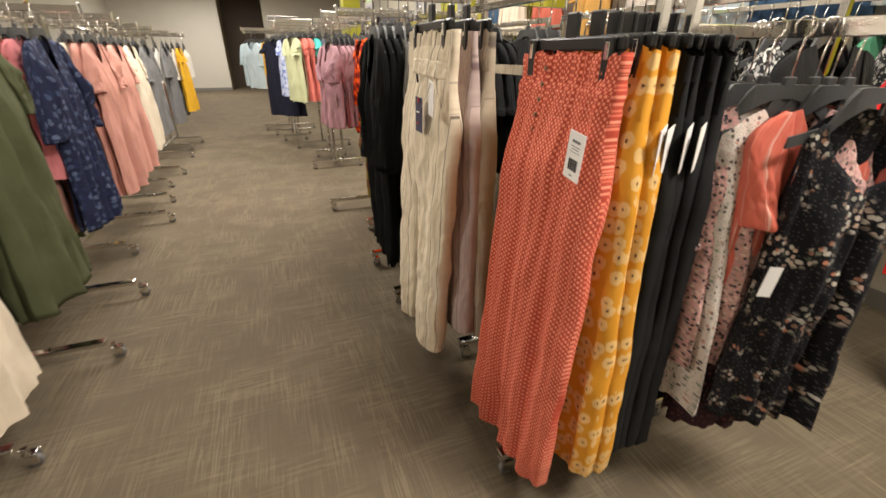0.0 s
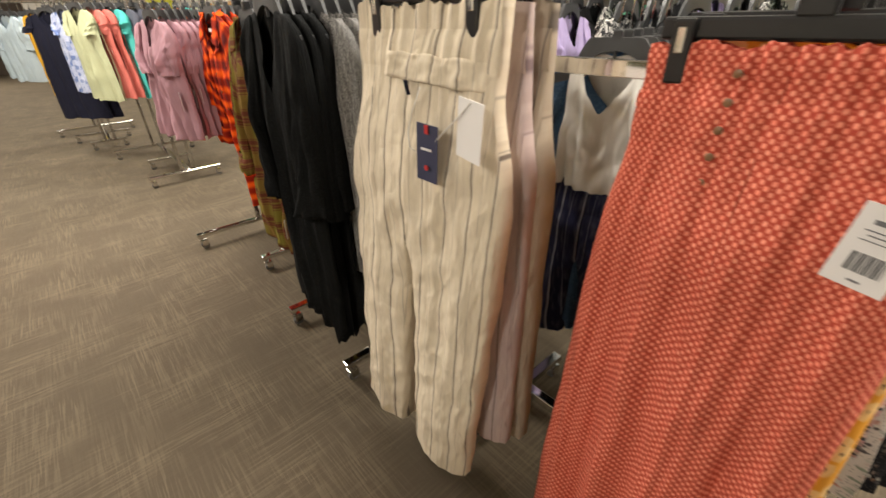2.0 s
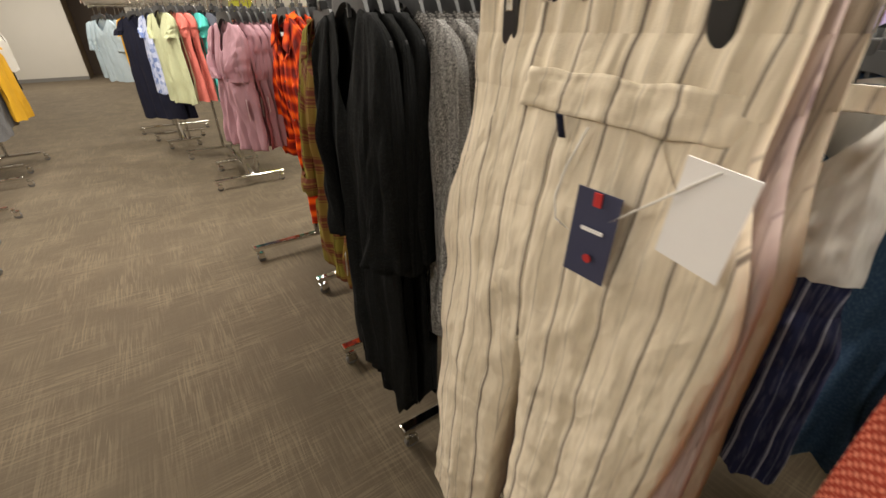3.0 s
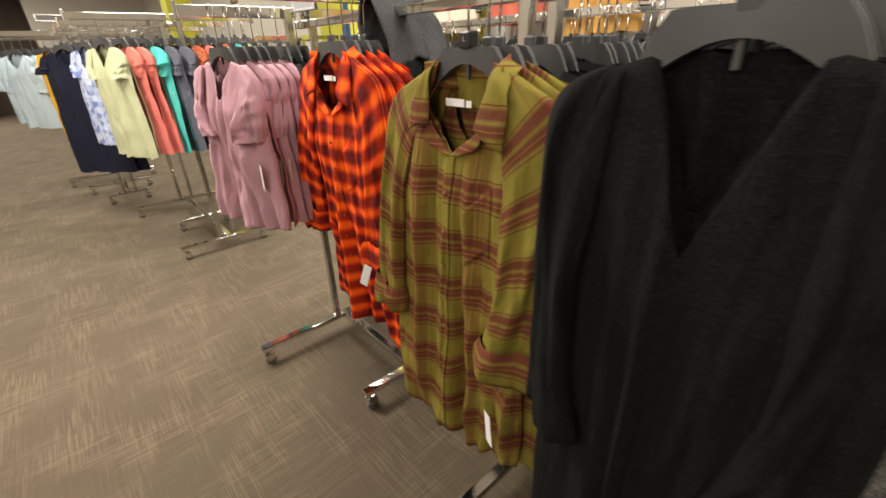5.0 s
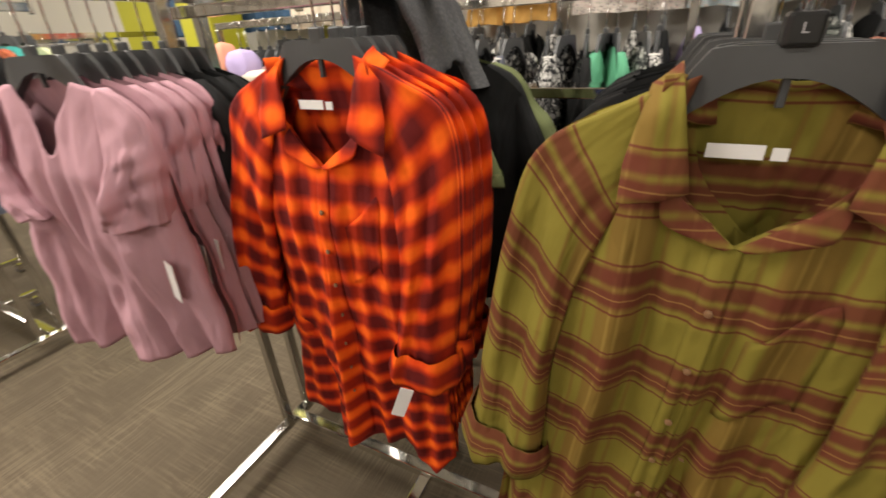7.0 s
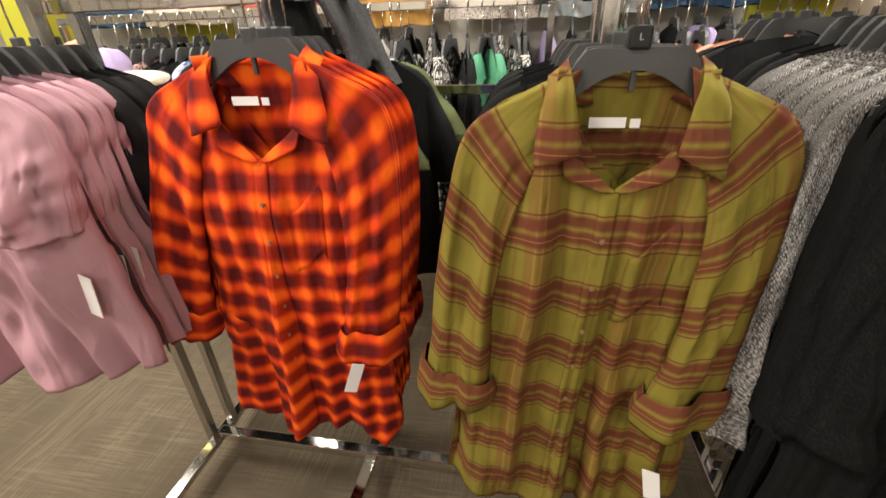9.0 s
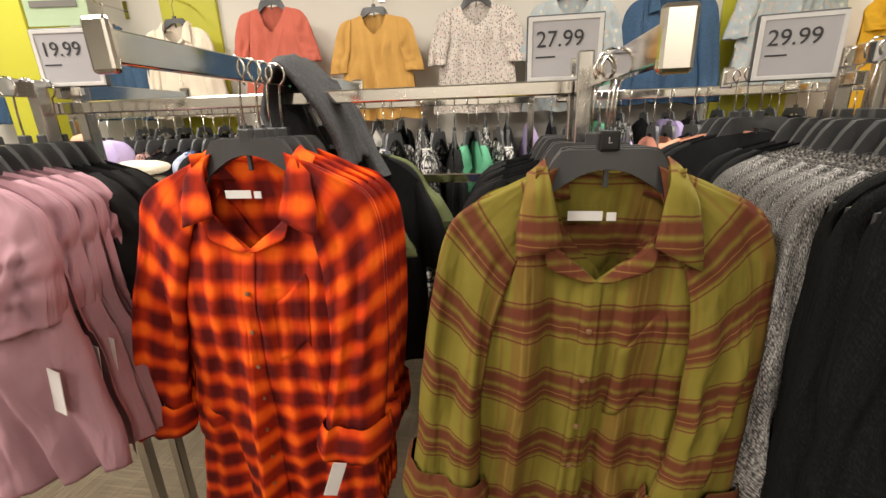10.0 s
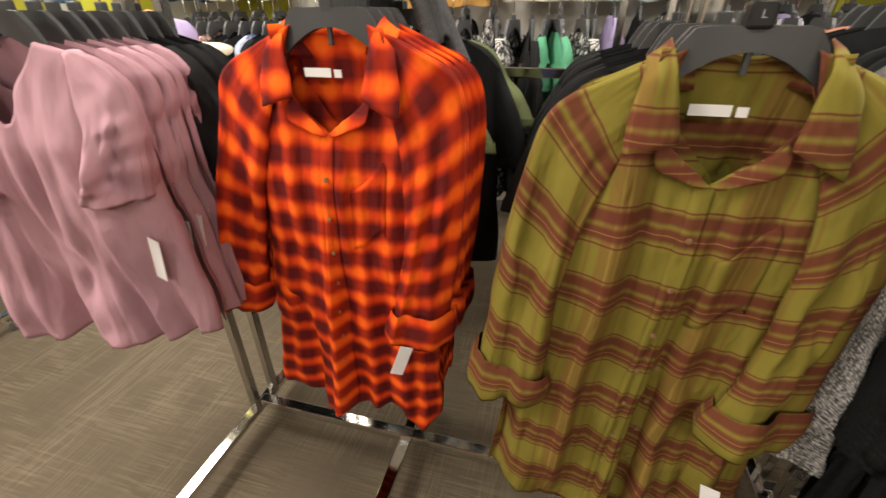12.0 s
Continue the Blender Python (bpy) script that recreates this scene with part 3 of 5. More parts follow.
# ---- hangers ----
def hook(parent, z0, r=0.0022):
    pts = [(0, 0, z0), (0, 0, -0.075)]
    for k in range(13):
        a = math.radians(-70 + k * 24)
        pts.append((0, -0.021 * math.cos(a) + 0.003, -0.019 + 0.021 * math.sin(a)))
    part("hook", tube(pts, r, 6), CHROME, parent, "bent chrome wire hook", True)


def arch(w, h0, n=28):
    """A wide shoulder hanger: a curved plate, deepest in the middle."""
    bm = bmesh.new()
    rows = []
    for i in range(n + 1):
        t = -1 + 2 * i / n
        y = abs(w * t)
        e = min(1, max(0, (y - 0.062) / 0.055))
        e = e * e * (3 - 2 * e)
        top = h0 * (1 - e) + (-0.165 - 0.28 * max(0, y - 0.03) - 0.026) * e
        low = top - 0.055 + 0.03 * e + 0.026 * max(0, 1 - (y / 0.065) ** 2)
        k = 1 - 0.6 * e
        x0, x1 = -0.009 * k, 0.009 * k
        y = w * t
        rows.append([bm.verts.new(p) for p in ((x0, y, low), (x1, y, low), (x1 * 0.7, y, top), (x0 * 0.7, y, top))])
    for q, k in zip(rows, rows[1:]):
        for j in range(4):
            bm.faces.new((q[j], q[(j + 1) % 4], k[(j + 1) % 4], k[j]))
    bm.faces.new(rows[0])
    bm.faces.new(rows[-1][::-1])
    bmesh.ops.recalc_face_normals(bm, faces=bm.faces)
    return bm


def top_hanger(material, label, size_cap=True):
    h = empty("hanger")
    part("shoulder_bar", arch(0.19, -0.135), material, h)
    part("neck", boxed(-0.007, 0.007, -0.012, 0.012, -0.150, -0.118, bevel=0.003), material, h)
    part("rib", boxed(-0.004, 0.004, -0.0035, 0.0035, -0.192, -0.16, bevel=0.001), material, h)
    if size_cap:
        part("size_cap", boxed(-0.0125, 0.0125, -0.015, 0.015, -0.138, -0.108, bevel=0.004), BLACK_PLASTIC, h, "black plastic size marker")
    hook(h, -0.12)
    return tagged(h, label, "hanger", "coat hangers")


def clip_hanger():
    h = empty("hanger")
    part("crossbar", boxed(-0.007, 0.007, -0.175, 0.175, -0.178, -0.148, bevel=0.005), BLACK_PLASTIC, h)
    part("neck", boxed(-0.007, 0.007, -0.02, 0.02, -0.152, -0.098, bevel=0.004), BLACK_PLASTIC, h)
    for y in (-0.14, 0.14):
        c = part("clip", boxed(-0.017, 0.017, y - 0.015, y + 0.015, -0.236, -0.150, bevel=0.004), BLACK_PLASTIC, h)
        part("spring", boxed(-0.0195, 0.0195, y - 0.006, y + 0.006, -0.195, -0.160, bevel=0.002), CHROME, c, "bright steel clip spring")
    hook(h, -0.10)
    return tagged(h, "black plastic trouser hanger with two clips", "hanger", "trouser hangers")


TOP_HANGER = top_hanger(HANGER, "charcoal plastic clothes hanger with a chrome hook", False)
SIZED_HANGER = top_hanger(HANGER, "charcoal plastic clothes hanger with a black size marker")
CLIP_HANGER = clip_hanger()
USED = set()


def hang(garment, hanger, m):
    """Hang a copy of a garment and its hanger; the first use takes the originals."""
    for ob in (garment, hanger):
        if ob in USED:
            copy_thing(ob, m)
        else:
            ob.matrix_basis = m
            USED.add(ob)


# ---- garments: local origin at the rail's top, the front faces -x, the width runs along y ----
ZN = -0.165


def top(name, label, category, material, hw=0.25, hem=0.30, length=0.8, neck=0.095, dip=0.15, slope=0.28, tail=0.0, depth=0.045,
        fold=0.012, seed=0.0, sleeve=0.5, sleeve_w=0.075, spread=(0.08, 0.08), cuff=True, collar=False, buttons=0, pocket=False,
        tag="", detail=1.0, lean=0.0, group="", trim=None, drift=0.0, waist=0.0, round_neck=True, narrow=False, point=0.0, raglan=False):
    """A shirt, tee, cardigan or dress on a hanger. drift: how far the hem swings sideways, lean: backwards."""
    g = empty(name)
    nu, nv = int(34 * detail), int(40 * detail)
    wide = 0.205 if raglan else hw
    table = [(0, wide), (0.3, wide), (0.6, (wide + hem) / 2), (1, hem)] if raglan else [(0, hw), (0.10, hw * 0.99), (0.32, hw * 0.86 if narrow else hw), (0.55, (hw * (0.86 if narrow else 1) + hem) / 2 * (1 - waist)), (1, hem)]

    def ztop(y, front):
        z = ZN - slope * max(0, abs(y) - 0.03) - 0.035 * max(0, (abs(y) - hw + 0.08) / 0.08) ** 2
        if raglan and front and abs(y) > 0.08:
            z = min(z, ZN + 0.016 - 2.9 * (min(abs(y), 0.155) - 0.08) - 0.3 * max(0, abs(y) - 0.155))
        if abs(y) < neck:
            k = 1 - abs(y) / neck
            z -= (dip * (k ** (0.45 if raglan else 0.55) if round_neck or raglan else k) if front else 0.015 * k)
        return z

    def girth(y, z):
        """How far the body stands out before its middle plane."""
        low = min(1, max(0, (ZN - z) / length))
        t = min(1, abs(y) / lerp_table(table, low))
        return 0.006 + depth * min(1, low * 3.5) * max(0, 1 - t ** 3) ** 0.6

    def panel(front, off=0.0):
        s = -1 if front else 1

        def f(a, b):
            t = 2 * a - 1
            w = lerp_table(table, b)
            y = w * t
            y0 = wide * t
            zt = ztop(y0, front)
            zh = ZN - length - tail * (0.5 + 0.5 * math.cos(math.pi * t)) - point * max(0, 1 - abs(t + 0.8) / 0.22) + 0.02 * wobble(t * 2, seed, 9) + 0.012 * wobble(t * 3, seed, 5)
            z = zt + (zh - zt) * b
            grow = min(1, max(0, (ZN - z) / length) * 3.5)
            d = 0.006 + depth * grow * max(0, 1 - abs(t) ** 3) ** 0.6
            ridge = wobble(t * 4.2 + seed + 0.5 * b, b * 0.6 + 5 * s, seed + 1)
            big = (ridge * abs(ridge) * 3.2 + 0.5 * wobble(t * 2.4 + seed, b * 0.9 + 2 * s, seed)) * fold * 1.7
            small = wobble(t * 8.0 - seed, b * 1.7 + 3 * s, seed + 4) * fold * 0.9
            slant = wobble(t * 4.0 + b * 3.0 * (1 if t > 0 else -1), b * 5.0, seed + 9 + s) * fold * 0.7
            low = min(1, max(0, (ZN - z) / length))
            x = s * d + (big + small + slant) * (1 - 0.75 * min(1, max(0, abs(t) - 0.45) * 4) * (1 if sleeve and low * length < sleeve + 0.1 else 0.3)) * (0.25 + grow * 0.75) * (0.55 + b * 0.7) + lean * low
            y += drift * low + wobble(b * 3, t * 2, seed + 7) * 0.010 * b
            side = (0.006 + depth * grow - d) * (1 if t > 0 else -1)
            u, v = y0 * (1 + 0.1 * b) + side, -z
            return x + s * off, y, z, u + 0.3, v
        return f

    front, back = panel(True), panel(False)
    cloth("front_panel", [(nu, nv, front, False)], material, g, thick=0.002 if detail >= 1 else 0)
    cloth("back_panel", [(nu, nv, back, False)], material, g)

    for k, s in enumerate((-1, 1)):
        if not sleeve:
            break
        sp = spread[k]

        zt = -slope * (hw - 0.03)
        if raglan:
            bs = (0, 0.14, 0.28, 0.40, 0.65, 1)
            reach = sleeve + 0.07
            outer = ((0.072, 0.005), (0.15, -0.028), (hw - 0.022, -0.072), (hw + 0.006, -0.15), (hw + 0.012 + sp * 0.4, -0.34), (hw + sp, -reach))
            inner = ((0.086, -0.05), (0.112, -0.11), (0.134, -0.175), (0.148, -0.24), (0.148 + sp * 0.3, -0.40), (hw + sp - 2.0 * sleeve_w, -reach + 0.012))
        else:
            bs = (0, 0.1, 0.22, 0.36, 0.65, 1)
            outer = ((hw - 0.075, zt + slope * 0.075 + 0.003), (hw - 0.03, zt + 0.008), (hw, zt - 0.022), (hw + 0.010 + sp * 0.15, zt - 0.05 - 0.06 * sleeve), (hw + 0.012 + sp * 0.6, zt - 0.6 * sleeve), (hw + 0.012 + sp, zt - sleeve))
            inner = ((hw - 0.085, zt + slope * 0.085 - 0.004), (hw - 0.084, zt - 0.20 * sleeve), (hw - 0.082, zt - 0.36 * sleeve), (hw - 0.076, zt - 0.52 * sleeve), (hw - 0.03 + sp * 0.5 - sleeve_w * 0.8, zt - 0.80 * sleeve), (hw + 0.02 + sp - 1.9 * sleeve_w, zt - sleeve))
        mids = [[(p + q) / 2 for p, q in zip(spline(bs, outer, j / 30), spline(bs, inner, j / 30))] for j in range(31)]
        arc = [0.0]
        for p, q in zip(mids, mids[1:]):
            arc.append(arc[-1] + math.dist(p, q))

        def tubef(a, b, s=s, k=k, outer=outer, inner=inner, bs=bs, arc=arc, fat=0.0):
            ahead = a <= 0.5
            q = 2 * a if ahead else 2 - 2 * a
            oy, oz = spline(bs, outer, b)
            iy, iz = spline(bs, inner, b)
            y, z = iy + (oy - iy) * q, ZN + iz + (oz - iz) * q
            d = girth(y, z)
            thick = lerp_table([(0, 0.003), (0.3, 0.012), (0.6, 0.024), (1, 0.030)], b)
            loose = min(1, max(0, b - 0.18) * 2.5) if raglan else min(1, b * 2.5)
            thick *= 1.0 if sleeve > 0.4 else 0.55
            ridge = wobble(q * 2.6 + seed + b * 1.2 * s, b * 1.3 + 7 * k, seed + (0 if ahead else 3))
            n = min(fold, 0.017) * loose * (1.9 * ridge * abs(ridge) * 2.0 + 0.8 * wobble(q * 5 + b * 3, b * 2.2, seed + 5 + k) + 0.55 * wobble(q * 2.2 - b * 4, b * 8.0, seed + 2 + k))
            bulge = max(0, math.sin(math.pi * (0.05 + 0.93 * q))) ** 0.7
            if ahead:
                x = -(d + 0.004 + 0.55 * fold * loose * min(1, q * 6)) - thick * bulge + n * min(1, q * 5) * min(1, (1.02 - q) * 5)
            else:
                x = -(d + 0.004) + (d + 0.016 + thick + 0.5 * n) * q ** 0.7 * min(1, (1 - q) * 3 + 0.35)
            mid = (iy + oy) / 2
            y = mid + (y - mid) * (1 + fat)
            x = x - fat * 0.07 * (1 if ahead else -0.6) * bulge
            low = min(1, (ZN - z) / length)
            width = math.hypot(oy - iy, oz - iz)
            v = arc[int(b * 30)] + (arc[min(30, int(b * 30) + 1)] - arc[int(b * 30)]) * (b * 30 - int(b * 30))
            return x + lean * low, s * y + drift * low + 0.4 * n, z + 0.008 * b * wobble(q * 3, seed + k, 4), 0.3 + s * (q - 0.5) * width * (1 if ahead else -1), v + 0.02
        sl = cloth("sleeve", [(int(26 * detail) + 4, int(28 * detail) + 4, tubef, True)], material, g, thick=0.002 if detail >= 1 else 0)
        if cuff:
            roll = 0.30 if raglan else 0.10

            def cufff(a, b, tubef=tubef, roll=roll):
                swell = roll * (0.55 + 0.45 * math.sin(math.pi * min(1, b * 1.2))) if b < 0.85 else roll * 0.2
                x, y, z, u, v = tubef(a, 0.875 + 0.125 * min(1, b * 1.2), fat=swell)
                return x, y, z - 0.014 + (0.025 * (b - 0.85) / 0.15 if b > 0.85 else 0) + 0.010 * wobble(a * 5, b * 2, seed), u + 0.35, v + 0.045
            cloth("cuff", [(int(26 * detail) + 4, 12, cufff, True)], trim or material, sl)

    if collar:
        for s in (-1, 1):
            def flap(a, b, s=s):
                tip = 0.024 if s < 0 else 0.008
                y = (0.090 - 0.026 * b) * (1 - a) + (0.116 + 0.016 * min(1, b * 1.6)) * a
                z = ZN + (0.016 - 0.122 * b) * (1 - a) + (-0.006 - (0.112 + tip) * b) * a
                x = 0.014 - 0.036 * min(1, b * 4) ** 0.7 - 0.030 * b - 0.008 * math.sin(math.pi * a) - 0.004 * wobble(a * 2, b * 3, seed + s)
                return x + lean * 0.1, s * y, z, s * y * 1.1 + 0.44, 0.02 - z
            cloth("collar_flap", [(8, 14, flap, False)], material, g, thick=0.003)

            def lapel(a, b, s=s):
                y0 = 0.074 * (1 - a)
                k = 1 - y0 / neck
                w = (1 - a) ** 0.55 * min(1, 0.5 + a * 3)
                z = ZN - dip * k ** (0.45 if raglan else 0.55) - slope * max(0, y0 - 0.03) - 0.028 * w * b
                y = y0 + 0.017 * w * b
                return -girth(y, z) - 0.008 - 0.010 * math.sin(math.pi * 0.5 * b) * w + lean * 0.15, s * y + drift * (ZN - z) / length, z, 0.37 + y, 0.1 - z
            cloth("lapel", [(14, 5, lapel, False)], material, g, thick=0.002)

        def backband(a, b):
            t = 2 * a - 1
            return 0.028 - 0.05 * abs(t) ** 2.2, 0.105 * t, ZN + 0.004 - 0.045 * b - 0.006 * (1 - t * t) + 0.004 * math.sin(9 * t), 0.3 + 0.11 * t, 0.12 + b * 0.05
        cloth("collar_band", [(16, 4, backband, False)], material, g, thick=0.002)

    def patch(pname, t0, t1, b0, b1, off, mat, n=(4, 24), label=""):
        def f(a, b):
            x, y, z, u, v = front(t0 + (t1 - t0) * a, b0 + (b1 - b0) * b)
            edge = min(a, 1 - a, 0.15) / 0.15
            return x - off * (0.4 + 0.6 * edge), y, z, u + 0.013, v
        return cloth(pname, [(*n, f, False)], mat, g, label, thick=0.0015)

    if buttons:
        patch("placket", 0.475, 0.545, 0.004, 0.985, 0.005, material, (6, nv))
        for k in range(buttons):
            b = 0.105 + k * 0.088 / (length + tail - dip)
            if b > 0.95:
                break
            x, y, z, _, _ = front(0.51, b)
            part("button", disc(None, (x - 0.0075, y, z), (1, 0, -0.1), 0.0046, 0.003, 12), BUTTON, g, "small horn button", True)
    if pocket:
        patch("chest_pocket", 0.22, 0.40, 0.17, 0.33, 0.003, material, (10, 12))
    if tag:
        lab = boxed(-0.012, -0.0105, 0.002, 0.054, ZN - 0.077, ZN - 0.062)
        part("neck_label", lab, PAPER, g, "white woven neck label")
        part("size_label", boxed(-0.012, -0.0105, -0.018, -0.004, ZN - 0.077, ZN - 0.064), PAPER, g, "white woven size label")
    return tagged(g, label, category, group)


def swing_tag(garment, x, y, z, w=0.045, h=0.085, tilt=8.0, material=None, bars=True, name="price_tag", turn=0.0):
    """A card tag, with plain bars for its print."""
    m = pose(x, y, z, tilt, 0, turn)
    b = boxed(-0.0008, 0.0008, -w / 2, w / 2, -h, 0)
    bmesh.ops.transform(b, matrix=m, verts=b.verts)
    t = part(name, b, material or PAPER, garment, "white printed price tag" if material is None else "printed card tag")
    if bars:
        for half, lo, hi in ((0.24, 0.22, 0.165), (0.30, 0.305, 0.29), (0.22, 0.36, 0.345), (0.30, 0.42, 0.408), (0.10, 0.92, 0.895)):
            p = boxed(-0.0016, -0.0010, -w * half, w * half, -h * lo, -h * hi)
            bmesh.ops.transform(p, matrix=m, verts=p.verts)
            part("print_line", p, GREY_INK, t, "grey printed line")
        p = bmesh.new()
        for k in range(13):
            y0 = -w * 0.29 + k * w * 0.045
            box(p, -0.0016, -0.0010, y0, y0 + w * (0.014 + 0.010 * (k % 3)), -h * 0.80, -h * 0.56)
        bmesh.ops.transform(p, matrix=m, verts=p.verts)
        tagged(part("barcode", p, INK, t, "black printed barcode"), kind="stuff")
    return t


def trousers(name, label, material, top_w=0.20, hip_w=0.23, hem_w=0.25, length=1.12, split=0.42, gap=0.02, pleat=0.010, seed=0.0,
             ruffle=0.03, detail=1.0, drift=0.0, lean=0.0, waist_h=0.07, group="", category="trousers", depth=0.04, pockets=False, smock=0.0, crumple=0.0):
    """Trousers clipped at the waist: a hip part and two legs, with pressed and hanging folds."""
    g = empty(name)
    z0 = -0.195
    nu = int(44 * detail)

    def fold_at(t, b, k):
        v = wobble(t * 4.5 + seed, b * 1.1 + k, seed) * pleat * 1.9 + wobble(t * 12 - seed, b * 1.2 + k, seed + 3) * pleat * 0.8
        return v + wobble(t * 3 + b * 2, b * 7, seed + 8 + k) * pleat * 0.8 + wobble(t * 7, b * 16, seed + 11 + k) * pleat * 0.3 + crumple * (wobble(t * 2.5 + b * 5, b * 8, seed + 14 + k) + 1.6 * abs(wobble(t * 2.2 - b * 7, b * 7, seed + 17 + k)) + 0.5 * wobble(t * 6 + b * 9, b * 20, seed + 19 + k))

    def shape(q, s, front, b):
        """q: 0 at the middle to 1 at the side."""
        k = -1 if front else 1
        m = min(1, max(0, (b - split) / 0.16))
        m = m * m * (3 - 2 * m)
        outer = lerp_table([(0, top_w), (0.1, top_w), (0.3, hip_w), (1, hem_w)], b)
        inner = gap * max(0, b - split) / (1 - split) + 0.003 * m
        y = inner + (outer - inner) * q
        hip = max(0, 1 - q ** 3) ** 0.6
        leg = max(0, math.sin(math.pi * (0.06 + 0.94 * q))) ** 0.6
        d = 0.010 + depth * min(1, b * 5) * (hip * (1 - m) + leg * m)
        if m == 1 and q < 0.02:
            d *= 0.3
        t = s * y / hip_w
        gather = (math.sin(t * 40 + seed + 3 * wobble(t * 5, 0, seed)) * 0.0028 + wobble(t * 20, 0, seed) * 0.004) * (1 + 40 * max(0, ruffle - 0.03) / 0.2) * max(0, 1 - b * 7)
        x = k * (d + gather) + fold_at(t, b, k) * min(1, 0.25 + b * 3)
        if smock and b < 0.085:
            x += k * smock * (math.sin(b / 0.085 * 4 * math.pi) + 0.8 * math.sin(t * 75 + seed + 4 * wobble(t * 6, b * 30, seed)))
        z = z0 - length * b - 0.010 * wobble(t * 3, s * m, seed) * b
        if b < 0.012:
            z += ruffle * (0.45 + 0.7 * wobble(t * 5, 3, seed) + 0.25 * wobble(t * 17, 6, seed))
        return x + lean * b, s * y + drift * b + 0.006 * wobble(b * 4, s, seed) * m, z, 0.3 + s * (y + 0.010 + depth * min(1, b * 5) - d), -z

    for s in (-1, 1):
        def leg(a, b, s=s):
            return shape(a * 2, s, True, b) if a <= 0.5 else shape(2 - 2 * a, s, False, b)
        cloth("leg", [(int(52 * detail), int(64 * detail), leg, True)], material, g)

    def sheet(front):
        def f(a, b):
            t = 2 * a - 1
            return shape(abs(t), 1 if t >= 0 else -1, front, b * split)
        return f
    for pname, b0, b1, off in (("waistband", 0.06, 0.06 + waist_h / (split * length), 0.0042),):
        sh = sheet(True)

        def f(a, b):
            x, y, z, u, v = sh(a, b0 + (b1 - b0) * b)
            return x - off * math.sin(math.pi * min(1, max(0, b))) ** 0.4, y, z, u, v
        cloth(pname, [(nu, 5, f, False)], material, g)
    if pockets:
        sh = sheet(True)

        for s in (-1, 1):
            def f(a, b, s=s):
                t = 0.5 + s * (0.48 - 0.17 * (1 - a) - 0.02 * b)
                x, y, z, u, v = sh(t, 0.30 + 0.30 * a + 0.03 * b)
                return x - 0.003 + 0.002 * b, y, z, u, v
            cloth("pocket_edge", [(12, 3, f, False)], material, g)
    return tagged(g, label, category, group)


# ---- the displays beside the walk ----
rnd = random.Random(7)


def at(x, y, turn=0.0, z=BAR):
    return pose(x, y, z, 0, 0, turn)


def row(protos, y, xs, hanger=None, face=1, jitter=2.5, dy=0.006, turn=0.0, dz=0.0):
    """Hang garments one behind another along an arm."""
    for k, x in enumerate(xs):
        g = protos[k % len(protos)] if k < len(protos) else protos[-1]
        hang(g, hanger or TOP_HANGER, at(x, y + rnd.uniform(-dy, dy), turn + (0 if face > 0 else 180) + rnd.uniform(-jitter, jitter), BAR + dz))


# red plaid shirts
kw = dict(narrow=True, raglan=True, hw=0.25, hem=0.24, length=0.93, tail=0.03, dip=0.175, neck=0.102, collar=True, buttons=7, pocket=True, tag="y", sleeve=0.575, sleeve_w=0.068, round_neck=False)
red = top("plaid_shirt", "orange and maroon plaid button shirt with rolled sleeves", "shirt", RED_PLAID, spread=(0.010, 0.135), seed=1.3, detail=1.6, lean=0.10, drift=0.10, fold=0.020, group="red plaid shirts", point=0.09, **{**kw, "length": 0.99, "hem": 0.265, "sleeve": 0.60})
swing_tag(red, -0.035, -0.115, ZN - 0.655, 0.03, 0.085, 20, bars=False, turn=25)
red_back = top("plaid_shirt", "orange and maroon plaid button shirt behind another", "shirt", RED_PLAID, spread=(0.01, 0.02), seed=5.1, detail=0.8, lean=0.09, drift=0.09, group="red plaid shirts", **{**kw, "collar": False, "neck": 0.085})
row([red], 3.125, [0.675], jitter=0)
row([red_back], 3.115, [0.715, 0.75, 0.785])
# olive plaid shirts
kw["spread"] = (0.015, 0.05)
kw["sleeve"] = 0.555
olive = top("plaid_shirt", "olive green and maroon plaid button shirt with rolled sleeves", "shirt", OLIVE_PLAID, seed=8.2, detail=1.6, fold=0.0245, lean=-0.01, drift=0.05, group="olive plaid shirts", **{**kw, "dip": 0.165})
swing_tag(olive, -0.085, -0.14, ZN - 0.74, 0.032, 0.08, -12, bars=False, turn=-25)
olive_back = top("plaid_shirt", "olive green and maroon plaid shirt behind another", "shirt", OLIVE_PLAID, seed=11.7, detail=0.8, group="olive plaid shirts", **{**kw, "collar": False, "neck": 0.085})
row([olive], 2.515, [0.625], SIZED_HANGER, jitter=0, dz=-0.028)
row([olive_back], 2.50, [0.665, 0.70], dz=-0.028)
# plum tees
plum = top("t_shirt", "plum purple V-neck tee with short loose sleeves", "t-shirt", PLUM, hw=0.222, hem=0.25, length=0.64, dip=0.155, neck=0.085, round_neck=False, sleeve=0.23, sleeve_w=0.066, cuff=False, spread=(-0.02, -0.045), seed=3.4, detail=1.5, fold=0.024, depth=0.055, group="plum tees", trim=PLUM)
swing_tag(plum, -0.055, -0.20, ZN - 0.37, 0.032, 0.10, 12, bars=False, turn=-20)
plum_back = top("t_shirt", "plum purple V-neck tee behind another", "t-shirt", PLUM, hw=0.225, hem=0.26, length=0.62, dip=0.13, neck=0.09, sleeve=0.23, sleeve_w=0.07, cuff=False, spread=(-0.02, -0.02), seed=13.4, detail=0.9, fold=0.021, trim=PLUM, group="plum tees")
swing_tag(plum_back, -0.05, -0.22, ZN - 0.36, 0.03, 0.10, 10, bars=False, turn=-15)
